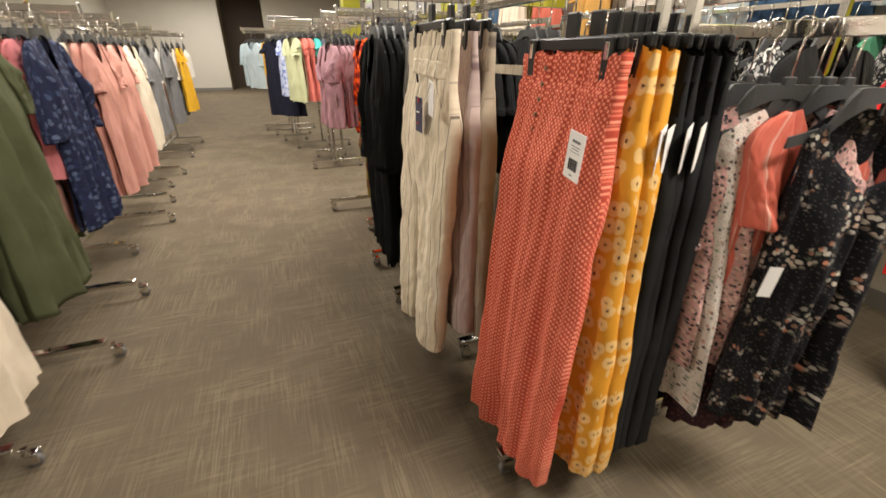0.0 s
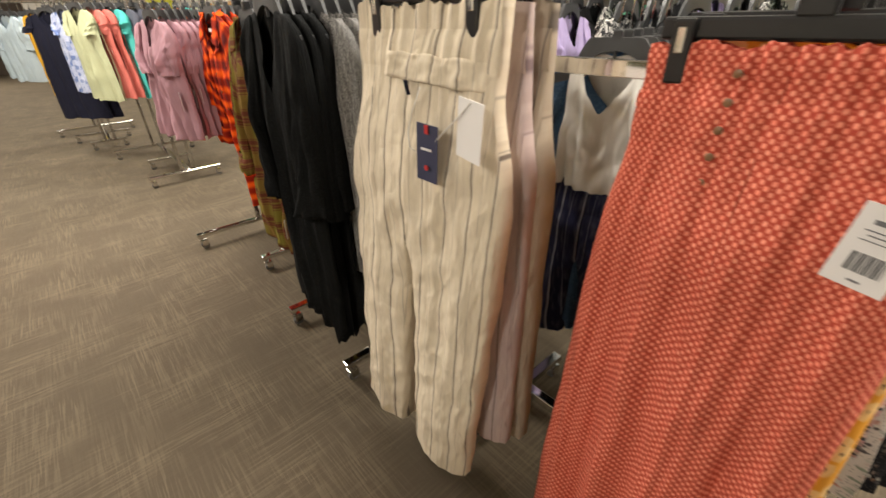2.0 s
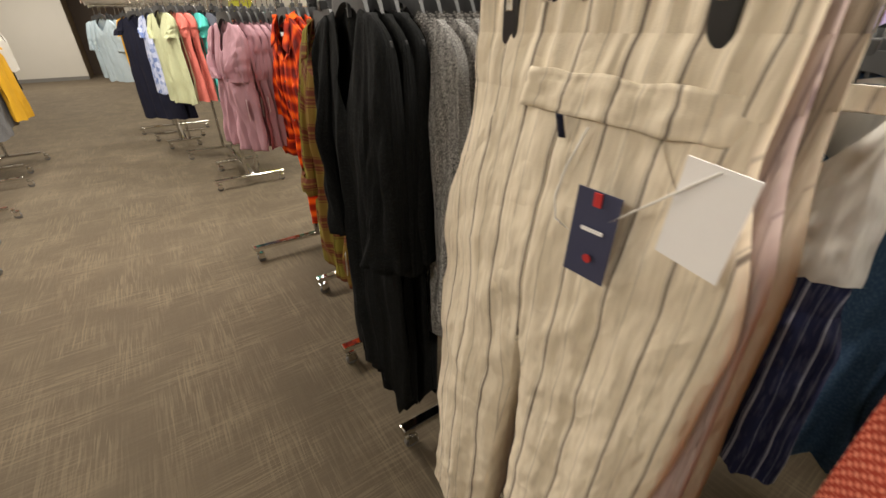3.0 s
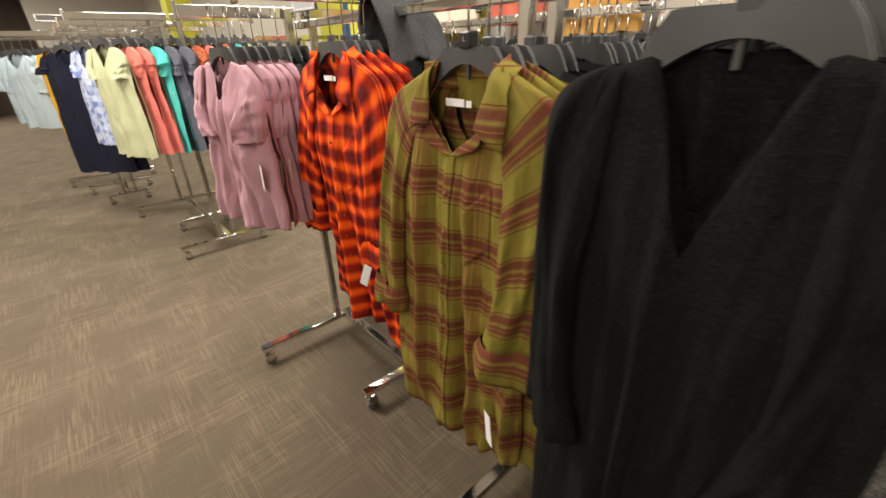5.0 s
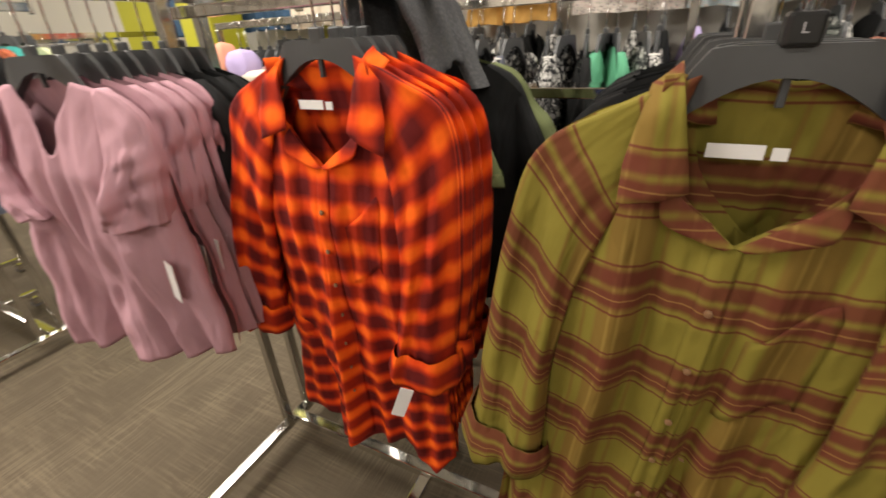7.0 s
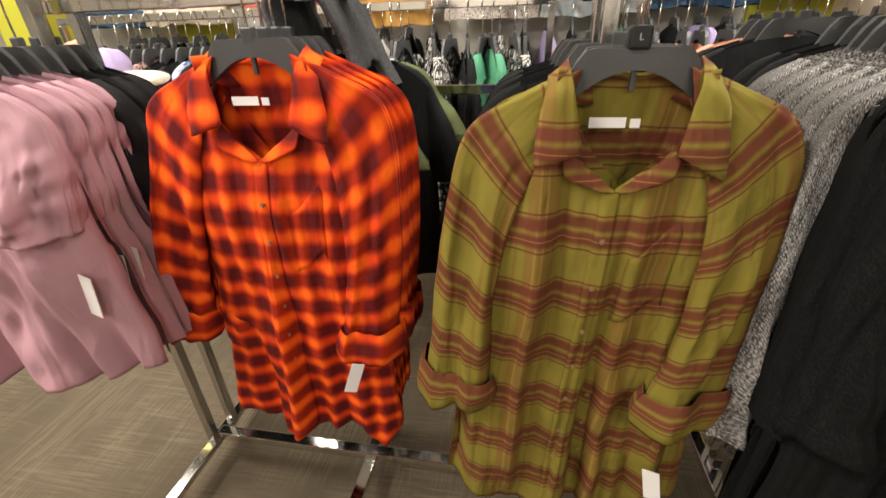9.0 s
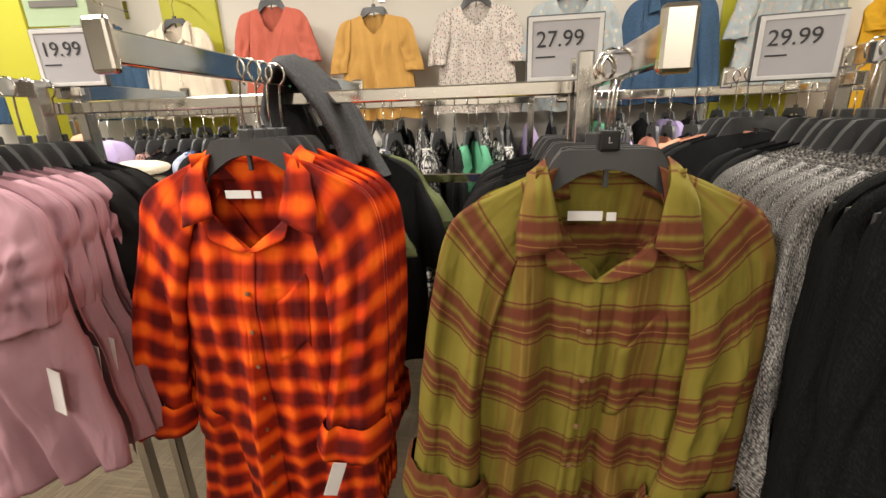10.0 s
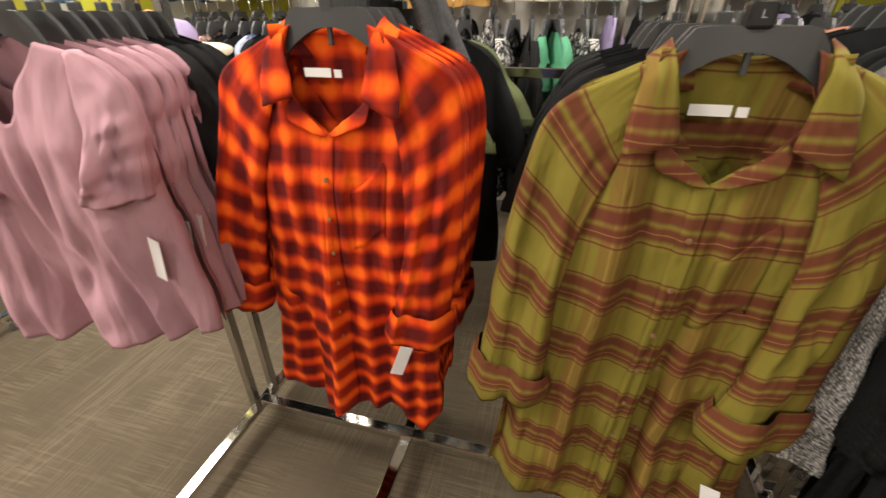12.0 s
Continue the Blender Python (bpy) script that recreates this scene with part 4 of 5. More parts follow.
row([plum, plum_back], 3.70, [0.53, 0.58, 0.625, 0.665, 0.705], dy=0.012, turn=12)
black_tee = top("t_shirt", "black jersey tee on a charcoal hanger", "t-shirt", BLACK, hw=0.24, hem=0.26, length=0.6, sleeve=0.25, sleeve_w=0.085, seed=23.0, detail=0.6, group="black tees")
row([black_tee], 3.71, [0.76, 0.80, 0.84])
row([black_tee], 2.50, [0.80, 0.84], dz=-0.028)
# cardigans and sweaters
card = top("cardigan", "long black knit cardigan with open front", "cardigan", BLACK_KNIT, narrow=True, hw=0.192, hem=0.175, length=1.02, tail=-0.05, point=0.10, dip=0.22, neck=0.07, sleeve=0.52, sleeve_w=0.068, spread=(0.0, -0.01), cuff=False, seed=31.0, detail=1.0, fold=0.016, depth=0.035, group="black cardigans", round_neck=False)
card_edge = top("cardigan", "long black knit cardigan behind another", "cardigan", BLACK_KNIT, narrow=True, hw=0.198, hem=0.165, length=1.06, point=0.08, dip=0.2, neck=0.07, sleeve=0.54, sleeve_w=0.066, spread=(0.0, -0.01), cuff=False, seed=36.0, detail=0.7, fold=0.014, group="black cardigans", round_neck=False)
grey_sw = top("sweater", "heather grey fuzzy knit sweater", "sweater", GREY_KNIT, narrow=True, hw=0.24, hem=0.165, length=0.83, dip=0.1, neck=0.09, sleeve=0.64, sleeve_w=0.07, spread=(0.03, 0.03), cuff=False, seed=41.0, detail=0.9, fold=0.014, depth=0.03, group="grey sweaters")
row([card, card_edge, card], 2.04, [0.51, 0.545, 0.58], jitter=1.5)
row([grey_sw], 2.005, [0.62 + 0.043 * k for k in range(7)], jitter=2)
row([black_tee], 1.95, [0.96, 1.01, 1.06])
# cream striped trousers
stripe = trousers("trousers", "cream linen paperbag trousers with dark pinstripes", STRIPE, top_w=0.21, hip_w=0.262, hem_w=0.24, length=1.16, split=0.36, gap=0.03, seed=2.0, detail=1.6, pleat=0.0035, crumple=0.0075, drift=0.06, lean=-0.05, ruffle=0.034, pockets=True, group="striped trousers")
t = swing_tag(stripe, -0.082, -0.095, -0.372, 0.055, 0.11, 3, NAVY_PAPER, bars=False, turn=4)
part("logo_patch", boxed(-0.0855, -0.0840, -0.100, -0.090, -0.389, -0.373), RED_INK, t, "small red mark")
part("print", boxed(-0.0885, -0.0865, -0.110, -0.081, -0.419, -0.415), PAPER, t, "white printed bar")
part("seal", disc(None, (-0.0890, -0.096, -0.452), (1, 0, 0.05), 0.0055, 0.0016, 18), RED_INK, t, "small red round seal")
swing_tag(stripe, -0.080, -0.205, -0.318, 0.066, 0.10, 5, bars=False, turn=-8)


def sash(parent, material):
    """A folded cloth belt across the waist, a short drawstring and the string of the tags."""
    def end(a, b):
        y = 0.068 - 0.262 * a
        z = -0.258 - 0.010 * a - 0.048 * b + 0.004 * wobble(a * 6, b * 3, 6)
        drop = (-0.195 - z) / 1.16
        x = -0.010 - 0.04 * min(1, drop * 5) * max(0, 1 - (abs(y) / 0.21) ** 3) ** 0.6 - 0.012 * min(1, 4 * (1 - a)) + 0.004 * wobble(a * 9, b * 4, 2)
        return x - 0.006 * max(0, 1 - a * 9), y + 0.010 * b * (1 - a), z, 0.3 + y, -z
    cloth("sash_end", [(40, 8, end, False)], material, parent, thick=0.003)

    def tail(a, b):
        return -0.056 - 0.003 * math.sin(math.pi * a), 0.002 - 0.010 * a - 0.008 * b, -0.306 - 0.026 * b, 0.4 + 0.012 * a, 0.11 * b
    cloth("drawstring", [(2, 8, tail, False)], NAVY, parent, "dark drawstring", thick=0.003)
    cord = [(-0.054, -0.045, -0.315), (-0.066, -0.032, -0.36), (-0.074, -0.026, -0.40), (-0.080, -0.036, -0.425), (-0.082, -0.075, -0.435), (-0.078, -0.16, -0.36), (-0.081, -0.205, -0.322)]
    part("tag_string", tube(cord, 0.0014, 6), WHITE, parent, "white tag string", True)


sash(stripe, STRIPE)
mauve = trousers("trousers", "mauve linen trousers with fine stripes", MAUVE_STRIPE, top_w=0.19, hip_w=0.22, hem_w=0.22, length=1.06, seed=12.0, detail=0.8, group="striped trousers")
swing_tag(mauve, -0.055, -0.15, -0.34, 0.045, 0.10, 8, PINK_PAPER, turn=-20)
taupe = trousers("trousers", "taupe linen trousers with fine stripes", TAUPE_STRIPE, top_w=0.2, hip_w=0.225, hem_w=0.23, length=1.08, seed=17.0, detail=0.8, group="striped trousers")
row([stripe], 1.425, [0.565], CLIP_HANGER, jitter=0)
row([mauve, taupe], 1.41, [0.625, 0.68], CLIP_HANGER)
# coral, mustard and black trousers
coral = trousers("trousers", "coral palazzo trousers with a small white geometric print", CORAL, top_w=0.185, hip_w=0.215, hem_w=0.225, length=1.17, split=0.75, gap=0.0, pleat=0.013, seed=4.0, detail=1.6, drift=0.0, lean=-0.08, ruffle=0.03, smock=0.0022, group="palazzo trousers")
for k in range(5):
    part("button", disc(None, (-0.026 - 0.006 * k, 0.055, -0.215 - 0.036 * k), (1, 0, 0), 0.0058, 0.004, 12), BUTTON, coral, "round coral button", True)
t = swing_tag(coral, -0.066, -0.150, -0.335, 0.062, 0.105, 6, turn=-6)
mustard = trousers("trousers", "mustard yellow palazzo trousers with white daisies", DAISY, top_w=0.19, hip_w=0.22, hem_w=0.25, length=1.15, split=0.75, gap=0.0, seed=9.0, detail=1.0, pleat=0.013, group="palazzo trousers")
blacks = trousers("trousers", "black ribbed palazzo trousers", BLACK, top_w=0.19, hip_w=0.215, hem_w=0.235, length=1.12, split=0.7, gap=0.0, seed=15.0, detail=0.8, pleat=0.014, group="palazzo trousers")
swing_tag(blacks, -0.055, -0.20, -0.33, 0.06, 0.10, 8, turn=-60)
row([coral], 0.86, [0.70], CLIP_HANGER, jitter=0, dz=-0.06)
row([mustard, mustard, blacks, blacks, blacks, blacks], 0.85, [0.755, 0.80, 0.85, 0.89, 0.93, 0.97], CLIP_HANGER, dz=-0.055)

# far-side arms of the near racks
pinkf = top("blouse", "pink and black floral blouse with puffed sleeves", "blouse", PINK_FLORAL, hw=0.21, hem=0.24, length=0.72, sleeve=0.30, sleeve_w=0.1, seed=51, detail=0.9, fold=0.016, group="floral tops")
whitef = top("dress", "white floral dress on a hanger", "dress", WHITE_FLORAL, hw=0.19, hem=0.17, length=0.86, sleeve=0.0, sleeve_w=0.07, cuff=False, seed=53, detail=0.8, fold=0.018, group="floral tops")
coralf = top("blouse", "coral striped satin blouse", "blouse", CORAL_STRIPE, hw=0.2, hem=0.2, length=0.62, sleeve=0.24, sleeve_w=0.055, spread=(-0.03, -0.03), cuff=False, seed=57, detail=0.7, group="floral tops")
blackf = top("dress", "black floral dress on a charcoal hanger", "dress", BLACK_FLORAL, hw=0.15, hem=0.165, length=0.86, neck=0.115, dip=0.20, sleeve=0, seed=59, detail=1.0, fold=0.018, group="floral tops")
swing_tag(blackf, -0.06, 0.16, ZN - 0.36, 0.035, 0.08, 6, bars=False)
plumf = top("dress", "dark plum printed dress", "dress", PLUM_PRINT, hw=0.16, hem=0.15, length=0.98, sleeve=0, seed=61, detail=0.7, group="floral tops")
redt = top("t_shirt", "bright red jersey top", "t-shirt", REDCLOTH, hw=0.22, hem=0.24, length=0.6, sleeve=0.2, seed=63, detail=0.6)
for g, x, y, a in ((blackf, 1.25, 0.50, 72), (coralf, 1.24, 0.575, 74), (plumf, 1.22, 0.60, 74), (whitef, 1.19, 0.615, 74), (pinkf, 1.13, 0.63, 60), (pinkf, 1.13, 0.69, 70), (black_tee, 1.18, 0.76, 80)):
    hang(g, TOP_HANGER, at(x, y, a, 1.39))
denim = top("dress", "denim and white summer dress", "dress", DENIM, hw=0.22, hem=0.25, length=0.85, sleeve=0.2, sleeve_w=0.08, seed=65, detail=0.9, fold=0.02, group="denim dresses")
pin = top("jumpsuit", "jumpsuit with white bodice and navy pinstripe legs", "jumpsuit", WHITE, hw=0.11, hem=0.13, length=0.36, neck=0.07, sleeve=0, seed=67, detail=0.8, fold=0.014)
legs = trousers("legs", "navy pinstripe legs", PINSTRIPE, top_w=0.12, hip_w=0.15, hem_w=0.16, length=0.55, split=0.4, seed=68, detail=0.7, ruffle=0.0)
for c in list(legs.children):
    c.parent = pin
    c.matrix_basis = pose(0, 0, -0.32)
    c["label"] = "navy pinstripe fabric"
bpy.data.objects.remove(legs)
bodice = top("blouse", "white sleeveless cotton top", "blouse", WHITE, hw=0.2, hem=0.2, length=0.42, sleeve=0, seed=69, detail=0.6)
row([pin, denim, denim, blackf, plumf], 1.31, [1.08, 1.13, 1.18, 1.25, 1.33], jitter=4, turn=12, dz=-0.12)
orange = top("t_shirt", "peach jersey top on a hanger", "t-shirt", PEACH, hw=0.22, hem=0.25, length=0.6, sleeve=0.22, seed=71, detail=0.6)
row([orange, black_tee, black_tee], 1.98, [1.40, 1.33, 1.27], face=-1)
row([black_tee], 2.50, [0.98, 1.02, 1.06, 1.10, 1.15], face=-1, dz=-0.028)
sage = top("t_shirt", "sage green jersey top", "t-shirt", SAGE, hw=0.24, hem=0.2, length=0.5, sleeve=0.16, seed=73, detail=0.7)
row([sage], 3.19, [0.825], jitter=1)
row([black_tee, sage], 3.12, [1.0, 1.04], face=-1)


# a charcoal fleece thrown over the rail
def draped(x, y):
    g = empty("fleece_top", at(x, y))

    def f(a, b):
        t = 2 * b - 1
        s = 2 * a - 1
        drop = max(0, abs(t) - 0.12)
        yy = (0.012 + 0.05 * min(1, drop * 3)) * (1 if t > 0 else -1) * min(1, abs(t) / 0.12) + 0.012 * wobble(s * 3, t * 3, 2)
        return 0.10 * s * (1 + 0.25 * drop) + 0.012 * wobble(s * 2, t * 2, 5), yy - 0.09 * drop, 0.022 - 0.24 * drop + 0.015 * wobble(s * 4, t, 8) - 0.03 * abs(s) ** 2, s * 0.2, t * 0.3
    cloth("drape", [(20, 40, f, False)], CHARCOAL, g, thick=0.012)

    def arm(a, b):
        ang = 2 * math.pi * a
        r = 0.030 + 0.012 * b + 0.006 * wobble(math.cos(ang) * 2, math.sin(ang) * 2, b * 4)
        return 0.03 + r * math.cos(ang) + 0.03 * b, -0.060 - 0.10 * b + 0.45 * r * math.sin(ang), -0.02 - 0.22 * b, 0.2 * a, 0.3 * b
    cloth("sleeve", [(16, 18, arm, True)], CHARCOAL, g)
    tagged(g, "charcoal fleece garment draped over the chrome arm", "fleece top")


draped(0.90, 3.12)

# ---- the racks further along the aisle ----
small = dict(hw=0.20, hem=0.22, length=0.68, sleeve=0.15, sleeve_w=0.055, spread=(-0.02, -0.02), round_neck=False, neck=0.085, cuff=False, detail=0.7, fold=0.014)
lime = top("t_shirt", "pale lime V-neck tee", "t-shirt", LIME_KNIT, seed=81, dip=0.14, group="tees", **small)
coral_t = top("t_shirt", "coral pink jersey tee with a tag", "t-shirt", CORAL_PLAIN, seed=83, group="tees", **small)
teal = top("t_shirt", "teal green jersey tee", "t-shirt", TEAL, seed=85, group="tees", **small)
slate = top("t_shirt", "slate grey jersey tee", "t-shirt", SLATE, seed=87, group="tees", **small)
rust = top("t_shirt", "rust printed jersey tee", "t-shirt", RUST, seed=89, group="tees", **small)
for g in (coral_t, teal, slate):
    swing_tag(g, -0.078, -0.13, ZN - 0.29, 0.055, 0.10, 10, bars=False, turn=-30)
LIFT = HIGH - BAR
row([lime, coral_t, coral_t, teal, slate, slate, rust, coral_t, black_tee], 5.42, [0.36, 0.45, 0.50, 0.58, 0.66, 0.74, 0.82, 0.90, 0.97], dy=0.02, turn=22, dz=LIFT)
tie = top("t_shirt", "blue and white tie-dye tee", "t-shirt", TIE_DYE, seed=91, group="tees", **small)
navy = top("dress", "long navy jersey dress", "dress", NAVY, hw=0.25, hem=0.30, length=0.98, sleeve=0.12, sleeve_w=0.06, cuff=False, seed=93, detail=0.7)
row([tie, tie, black_tee, slate, black_tee], 6.02, [0.31, 0.36, 0.44, 0.53, 0.62], turn=24, dz=LIFT)
row([navy, navy, navy, slate], 6.62, [0.215, 0.25, 0.30, 0.42], jitter=4, turn=42, dz=LIFT)
yel = top("blouse", "golden yellow cotton blouse", "blouse", YELLOW, **{**small, "hw": 0.2, "length": 0.84, "seed": 95})
blue = top("blouse", "pale blue cotton blouse", "blouse", PALE_BLUE, hw=0.22, hem=0.25, length=0.7, sleeve=0.3, seed=97, detail=0.6)
row([yel, yel, slate], 7.42, [0.13, 0.20, 0.30], turn=25, dz=LIFT)
row([blue, blue, slate], 8.0, [-0.10, -0.03, 0.10], turn=35, dz=LIFT)
row([blue, bodice, slate], 8.6, [-0.17, -0.10, 0.05], turn=35, dz=LIFT)
row([black_tee, slate], 6.0, [1.1, 1.2], face=-1, dz=LIFT)
row([rust, teal, lime], 5.35, [1.05, 1.13, 1.2], face=-1, dz=LIFT)

# ---- racks across the aisle: their fronts face the other way ----
army = top("dress", "army green jersey maxi dress with short sleeves", "dress", ARMY, hw=0.225, hem=0.30, length=1.05, sleeve=0.26, sleeve_w=0.085, cuff=False, seed=101, detail=1.0, fold=0.024, depth=0.06)
cream = top("dress", "cream cotton dress with long hem", "dress", CREAM, hw=0.22, hem=0.30, length=1.18, sleeve=0, seed=103, detail=0.9, fold=0.024)
navyp = top("dress", "navy patterned shirt dress with three-quarter sleeves", "dress", NAVY_PRINT, hw=0.225, hem=0.25, length=0.98, sleeve=0.42, sleeve_w=0.07, seed=105, detail=1.0, fold=0.018, waist=0.14, dip=0.2, neck=0.06, round_neck=False)
rose = top("blouse", "dusty rose ruffled cotton dress", "dress", ROSE, hw=0.22, hem=0.27, length=1.0, sleeve=0.25, sleeve_w=0.085, seed=107, detail=0.9, fold=0.02)
pinkt = top("t_shirt", "candy pink jersey top", "t-shirt", PINK, seed=109, **small)
greyd = top("dress", "mid grey jersey dress", "dress", GREY, hw=0.21, hem=0.24, length=0.9, sleeve=0.3, seed=111, detail=0.7, fold=0.018)
creamd = top("dress", "cream cotton tunic dress", "dress", CREAM, hw=0.21, hem=0.26, length=0.95, sleeve=0.25, seed=113, detail=0.7, fold=0.018)
row([cream, army, army], 1.43, [-0.97, -1.03, -1.10], face=-1)
row([army, army, pinkt], 2.14, [-0.97, -1.05, -1.12], face=-1, jitter=4)
row([navyp, pinkt, rose, army], 2.90, [-1.0, -1.08, -1.14, -1.2], face=-1)
row([rose, rose, creamd], 3.70, [-1.02, -1.08, -1.14], face=-1)
row([rose, creamd, greyd], 4.35, [-1.06, -1.12, -1.18], face=-1)
row([creamd, greyd, greyd], 5.05, [-1.12, -1.18, -1.24], face=-1)
row([greyd, greyd], 5.65, [-1.12, -1.20], face=-1)
row([greyd, bodice], 6.55, [-1.1, -1.18], face=-1)
row([yel, bodice, greyd], 7.2, [-1.04, -1.10, -1.16], face=-1)
row([bodice, black_tee], 7.75, [-1.04, -1.10], face=-1)
row([army, cream, navyp, rose], 0.85, [-1.0, -1.1, -1.2, -1.3], face=-1)
for y, gs in ((0.85, (army, rose)), (1.43, (greyd, navyp)), (2.01, (pinkt, cream)), (2.62, (black_tee, rose)), (3.29, (slate, creamd)), (3.92, (navyp, greyd)), (5.07, (greyd, yel)), (7.18, (rose, army))):
    row(list(gs), y, [-1.5, -1.62], face=1)

# ---- second row and the side wall ----
mono = top("blouse", "black and white printed blouse", "blouse", MONO, seed=121, hw=0.22, hem=0.25, length=0.62, sleeve=0.3, detail=0.6, fold=0.016, group="printed tops")
lav = top("t_shirt", "lavender jersey top on a hanger", "t-shirt", LAVENDER, seed=123, group="pastel tops", **small)
mint = top("t_shirt", "bright green jersey top", "t-shirt", MINT, seed=125, group="pastel tops", **small)
sky = top("t_shirt", "sky blue jersey top", "t-shirt", SKY, seed=127, group="pastel tops", **small)
row([black_tee, mono, black_tee], 6.4, [1.72, 1.80, 1.88])
row([denim, black_tee, mono], 7.0, [1.72, 1.80, 1.88])
row([denim, mono], 7.0, [2.30, 2.40], face=-1)


def rail_stand(x, y0, y1, z, over=0.0):
    """A straight chrome hanging rail on two posts with cross feet."""
    r = empty("garment_rail", pose(x, (y0 + y1) / 2, 0))
    h = (y1 - y0) / 2
    part("rail", boxed(-0.008, 0.008, -h, h, z - 0.032, z, bevel=0.003), CHROME, r)
    for yy in (-h + 0.014 + over, h - 0.014):
        part("post", boxed(-0.013, 0.013, yy - 0.013, yy + 0.013, 0.05, z - 0.033, bevel=0.003), STEEL, r)
        part("foot", boxed(-0.25, 0.25, yy - 0.015, yy + 0.015, 0.0, 0.05, bevel=0.004), CHROME, r)
    tagged(r, "straight chrome garment rail on two posts", "garment rail", "garment rails")


rail_stand(1.78, 0.46, 2.42, 1.53, 0.45)
rail_stand(1.78, 2.55, 4.75, 1.53)


def edge_on(protos, x, y0, y1, n, z):
    """Garments hung side by side along a rail that runs with the aisle."""
    for k in range(n):
        g = protos[(k * 7 + k // 3) % len(protos)]
        hang(g, TOP_HANGER, pose(x, y0 + (y1 - y0) * (k + rnd.uniform(0.2, 0.8)) / n, z, 0, 0, 90 + rnd.uniform(-14, 14)))


edge_on([redt], 1.78, 0.50, 0.62, 2, 1.53)
edge_on([black_tee, mono, blackf], 1.78, 0.9, 1.7, 9, 1.53)
edge_on([lav, lav, orange, black_tee], 1.78, 1.85, 2.35, 7, 1.53)
edge_on([mono, black_tee, mint, mono], 1.78, 2.62, 3.05, 7, 1.53)
edge_on([mono, mono, black_tee, slate], 1.78, 3.1, 3.7, 9, 1.53)
edge_on([black_tee, tie, black_tee, pinkf], 1.78, 3.75, 4.65, 13, 1.53)


def low_rail(x, y0, y1, z):
    """A chrome-edged display shelf on four legs."""
    r = empty("display_shelf", pose(x, (y0 + y1) / 2, 0))
    h = (y1 - y0) / 2
    part("shelf_board", boxed(-0.07, 0.07, -h, h, z - 0.03, z, bevel=0.003), CHROME, r)
    for yy in (-h + 0.02, h - 0.02):
        for xx in (-0.055, 0.055):
            part("leg", boxed(xx - 0.012, xx + 0.012, yy - 0.012, yy + 0.012, 0, z - 0.03, bevel=0.002), STEEL, r)
    tagged(r, "narrow chrome display shelf on square legs", "display shelf", "display shelves")


low_rail(1.43, 2.55, 3.25, 1.27)
low_rail(1.43, 3.65, 4.75, 1.27)


def folded(name, x, y, z, material, w, d, h, label, lean=0.0):
    g = empty(name, pose(x, y, z, 0, 0, lean))

    def f(a, b):
        ang = 2 * math.pi * a
        k = math.sin(math.pi * b) ** 0.35
        r = 1 + 0.12 * wobble(math.cos(ang) * 2, math.sin(ang) * 2 + y, b * 3)
        c, s = math.cos(ang), math.sin(ang)
        cc, ss = math.copysign(abs(c) ** 0.6, c), math.copysign(abs(s) ** 0.6, s)
        return d / 2 * cc * k * r, w / 2 * ss * k * r, h * b, a * 0.4, b * h
    cloth("fabric", [(26, 14, f, True)], material, g)
    tagged(g, label, "folded clothes", "folded clothes")


for y, m, w, h, lab in ((4.42, SKY, 0.16, 0.13, "crumpled sky blue top on a chrome shelf"), (4.30, PEACH, 0.09, 0.17, "folded peach top on a chrome shelf"), (4.20, LAVENDER, 0.13, 0.14, "folded lavender top on a chrome shelf"), (4.10, CREAM, 0.24, 0.06, "low pile of cream tops on a chrome shelf")):
    folded("folded_top", 1.43, y, 1.27, m, w, 0.12, h, lab)

wall_top = dict(hw=0.24, hem=0.29, length=0.66, sleeve=0.30, sleeve_w=0.07, spread=(0.07, 0.07), narrow=True, cuff=False, detail=0.8, fold=0.026)
brick = top("blouse", "coral gauze blouse with ruffled sleeves", "blouse", BRICK, seed=131, dip=0.18, neck=0.09, group="wall display tops", **wall_top)
mus = top("blouse", "mustard gauze blouse with ruffled sleeves", "blouse", MUSTARD, seed=133, dip=0.14, neck=0.08, group="wall display tops", **wall_top)
wfl = top("blouse", "cream floral blouse with puffed sleeves", "blouse", WHITE_FLORAL, seed=135, group="wall display tops", **wall_top)
bfl = top("blouse", "pale blue floral blouse", "blouse", BLUE_FLORAL, seed=137, group="wall display tops", **wall_top)
dj = top("jacket", "blue denim jacket with long sleeves", "jacket", DENIM, seed=139, hw=0.24, hem=0.26, length=0.62, sleeve=0.55, collar=True, buttons=5, detail=0.8, group="wall display tops")
cj = top("jacket", "cream denim jacket with chest pockets", "jacket", CREAM, seed=141, hw=0.24, hem=0.26, length=0.62, sleeve=0.55, collar=True, buttons=5, pocket=True, detail=0.8, group="wall display tops")


def face_out(g, y, z):
    """A garment shown front-on before the wall, on a short bracket."""
    b = empty("wall_bracket", pose(X1, y, z))
    part("plate", boxed(-0.012, -0.001, -0.02, 0.02, -0.06, 0.06, bevel=0.003), CHROME, b)
    part("rod", tube([(-0.01, 0, -0.008), (-0.26, 0, -0.008), (-0.27, 0, 0.012)], 0.007, 8), CHROME, b)
    tagged(b, "short chrome display bracket on the wall", "wall bracket", "wall brackets")
    hang(g, TOP_HANGER, pose(X1 - 0.22, y, z + 0.001))


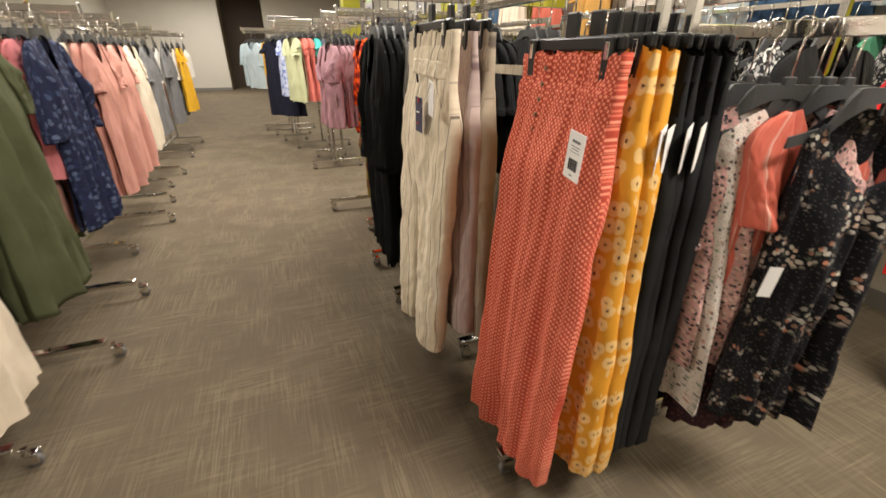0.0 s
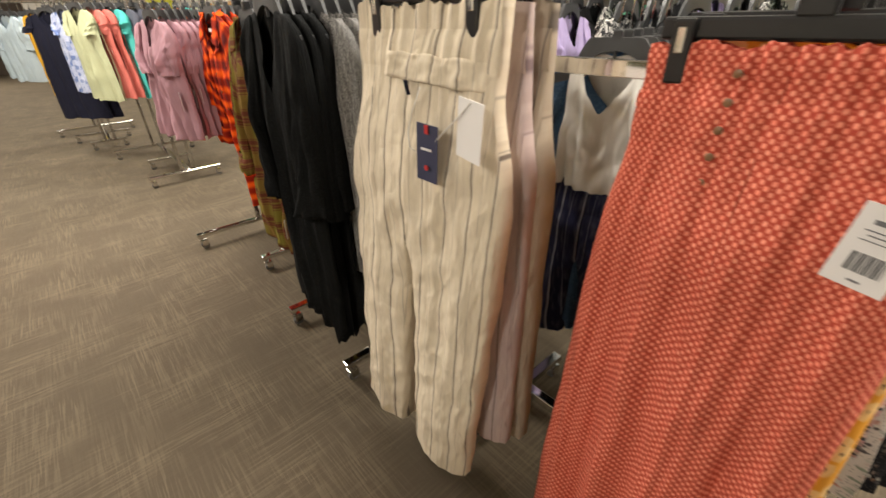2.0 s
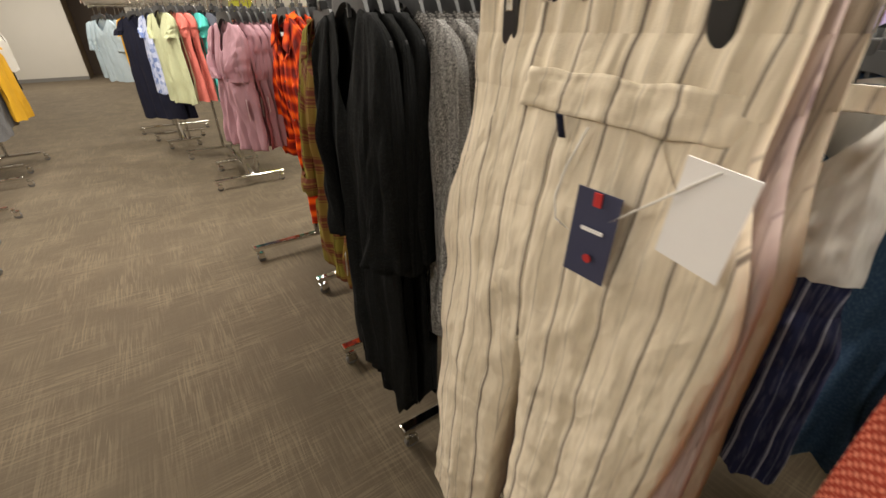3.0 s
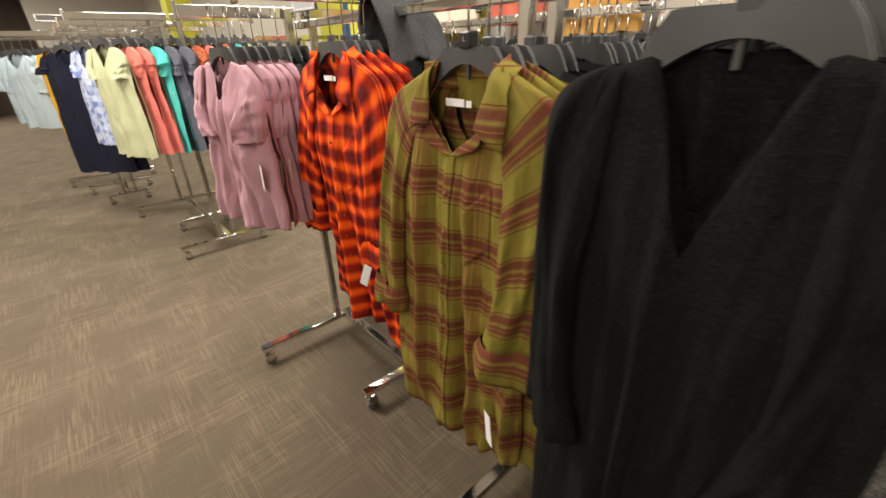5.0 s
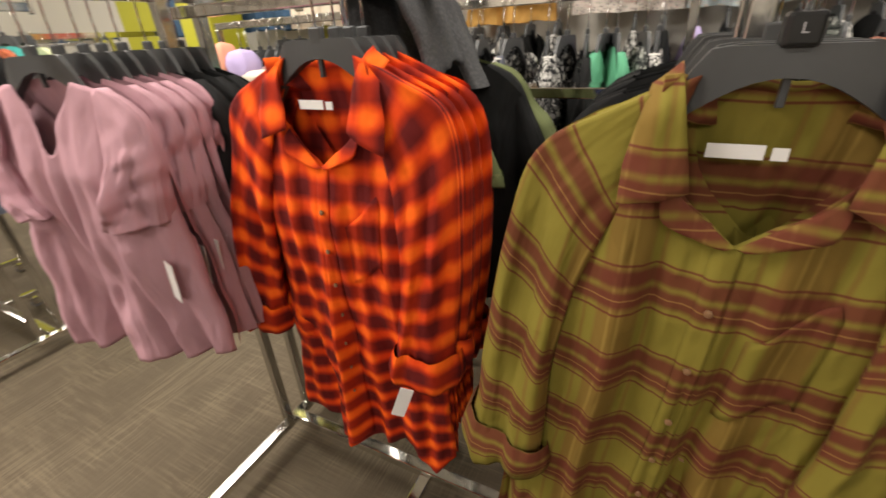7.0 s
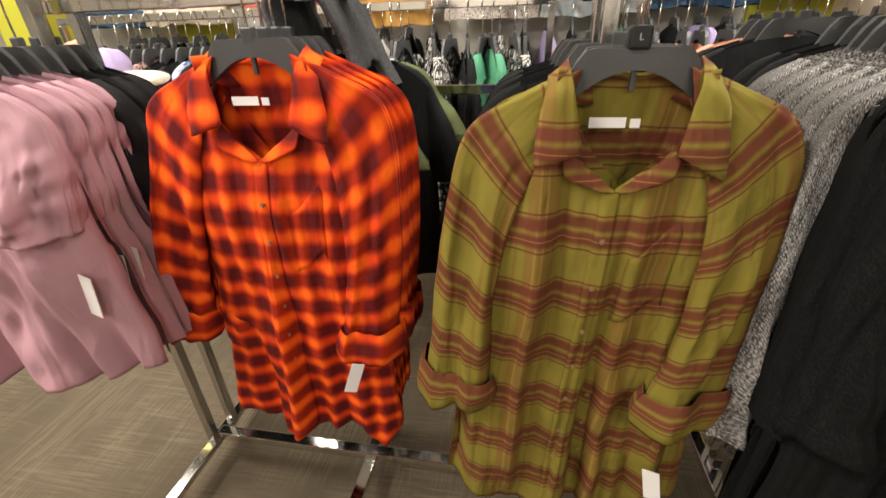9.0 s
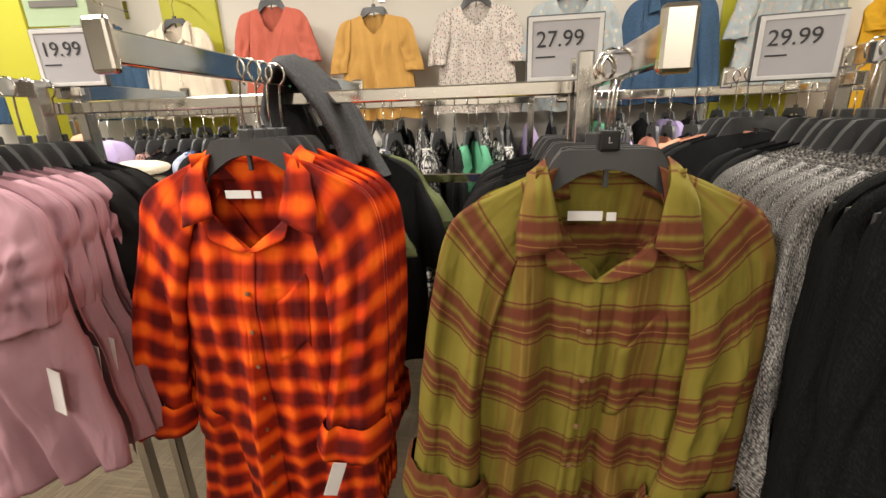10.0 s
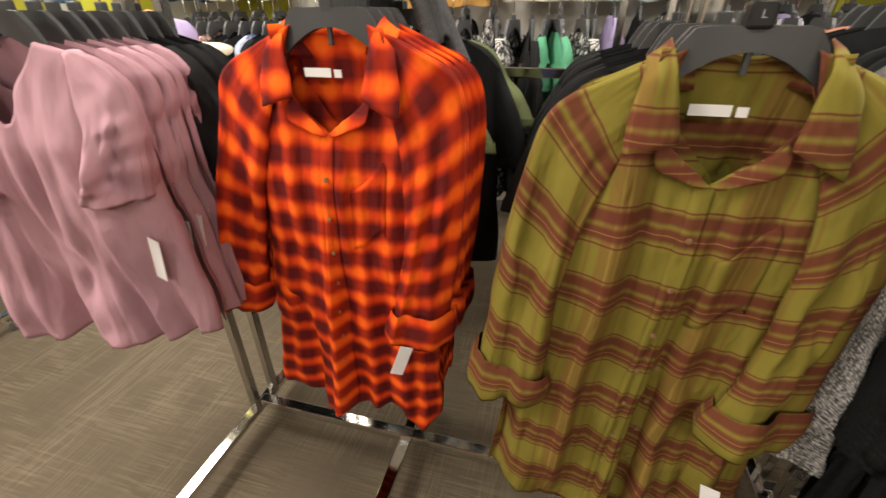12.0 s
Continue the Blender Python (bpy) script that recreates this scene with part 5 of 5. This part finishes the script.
for g, y, z in ((brick, 4.22, 2.37), (mus, 3.52, 2.28), (wfl, 2.86, 2.30), (bfl, 2.28, 2.30), (dj, 1.72, 2.28), (cj, 4.95, 2.3), (dj, 5.5, 2.3), (bfl, 1.1, 2.36), (yel, 0.5, 2.2), (dj, 6.5, 2.3), (lav, -0.2, 2.2)):
    face_out(g, y, z)


def wall_rail(y0, y1, z, protos, n):
    """A chrome hanging rail before the wall with tops hung edge-on."""
    r = empty("wall_rail", pose(X1, (y0 + y1) / 2, z))
    h = (y1 - y0) / 2
    part("rail", boxed(-0.32, -0.30, -h, h, -0.03, 0.0, bevel=0.003), CHROME, r)
    for yy in (-h + 0.1, h - 0.1):
        part("bracket", boxed(-0.31, -0.001, yy - 0.008, yy + 0.008, -0.06, -0.03, bevel=0.002), CHROME, r)
    tagged(r, "chrome hanging rail fixed to the side wall", "wall rail", "wall rails")
    for k in range(n):
        y = y0 + 0.1 + (y1 - y0 - 0.2) * k / (n - 1)
        hang(protos[k % len(protos)], TOP_HANGER, pose(X1 - 0.31, y, z, 0, 0, 90 + rnd.uniform(-6, 6)))


wall_rail(0.9, 2.9, 1.58, [black_tee, mono, mint, mono, black_tee, lav], 14)
wall_rail(3.1, 5.4, 1.58, [mono, black_tee, pin, mono, black_tee], 14)


# ---- price signs ----
def text_mesh(body, size, material, parent, m):
    c = bpy.data.curves.new("digits", "FONT")
    c.body, c.size, c.extrude, c.align_x = body, size, 0.0004, "CENTER"
    o = bpy.data.objects.new("digits", c)
    me = bpy.data.meshes.new_from_object(o)
    bpy.data.objects.remove(o)
    me.materials.append(material)
    ob = new("lettering", me)
    ob.parent = parent
    ob.matrix_basis = m
    ob["label"] = "dark grey price digits"
    return ob


def price_sign(x, y, z, body, turn, stem):
    s = empty("price_sign", pose(x, y, z, 0, 0, turn))
    part("stem", boxed(-0.006, 0.006, -0.012, 0.012, -stem, 0.0, bevel=0.002), CHROME, s)
    part("housing", boxed(0.001, 0.014, -0.075, 0.075, 0.0, 0.125, bevel=0.003), HANGER, s)
    fr = boxed(-0.004, 0.001, -0.072, 0.072, 0.002, 0.010, bevel=0.001)
    for a in ((-0.072, 0.072, 0.113, 0.121), (-0.072, -0.064, 0.010, 0.113), (0.064, 0.072, 0.010, 0.113)):
        box(fr, -0.004, 0.001, *a)
    part("frame", fr, WHITE_PLASTIC, s, "white plastic bezel")
    part("screen", boxed(-0.002, 0.0005, -0.064, 0.064, 0.010, 0.113), GREY_SCREEN, s, "pale grey electronic price display")
    text_mesh(body, 0.042, INK, s, Matrix(((0, 0, -1, -0.0032), (-1, 0, 0, 0.010), (0, 1, 0, 0.066), (0, 0, 0, 1))))
    part("small_print", boxed(-0.0032, -0.002, 0.018, 0.056, 0.046, 0.049), INK, s, "small printed line")
    tagged(s, "electronic shelf price sign reading " + body, "price sign", "price signs")
    return s


price_sign(0.90, 2.547, 1.512, "27.99", 0, 0.03)
price_sign(0.96, 2.09, 1.50, "29.99", -8, 0.02)
s = price_sign(0.86, 3.65, BAR - 0.015, "19.99", 8, 0.02)
part("promotion_card", boxed(0.001, 0.004, -0.07, 0.07, 0.128, 0.25), GREEN_CARD, s, "pale green promotion card with printed bars")
part("card_print", boxed(-0.001, 0.001, -0.05, 0.055, 0.165, 0.178), GREY_BASE, s, "grey printed bar")

text_mesh("L", 0.013, GREY_SCREEN, SIZED_HANGER, Matrix(((0, 0, -1, -0.0129), (-1, 0, 0, 0), (0, 1, 0, -0.126), (0, 0, 0, 1))))["label"] = "white size letter"

# small frame on the far end wall
w = empty("wall_sign", pose(0.95, Y1, 2.5))
f = boxed(-0.55, 0.55, -0.03, -0.001, -0.09, -0.06)
for a in ((-0.55, 0.55, -0.03, -0.001, 0.06, 0.09), (-0.55, -0.52, -0.03, -0.001, -0.06, 0.06), (0.52, 0.55, -0.03, -0.001, -0.06, 0.06)):
    box(f, *a)
part("frame", f, STEEL, w)
part("panel", boxed(-0.52, 0.52, -0.012, -0.002, -0.06, 0.06), GREY_SCREEN, w, "pale grey panel")
tagged(w, "long pale sign in a grey frame on the wall", "wall sign")
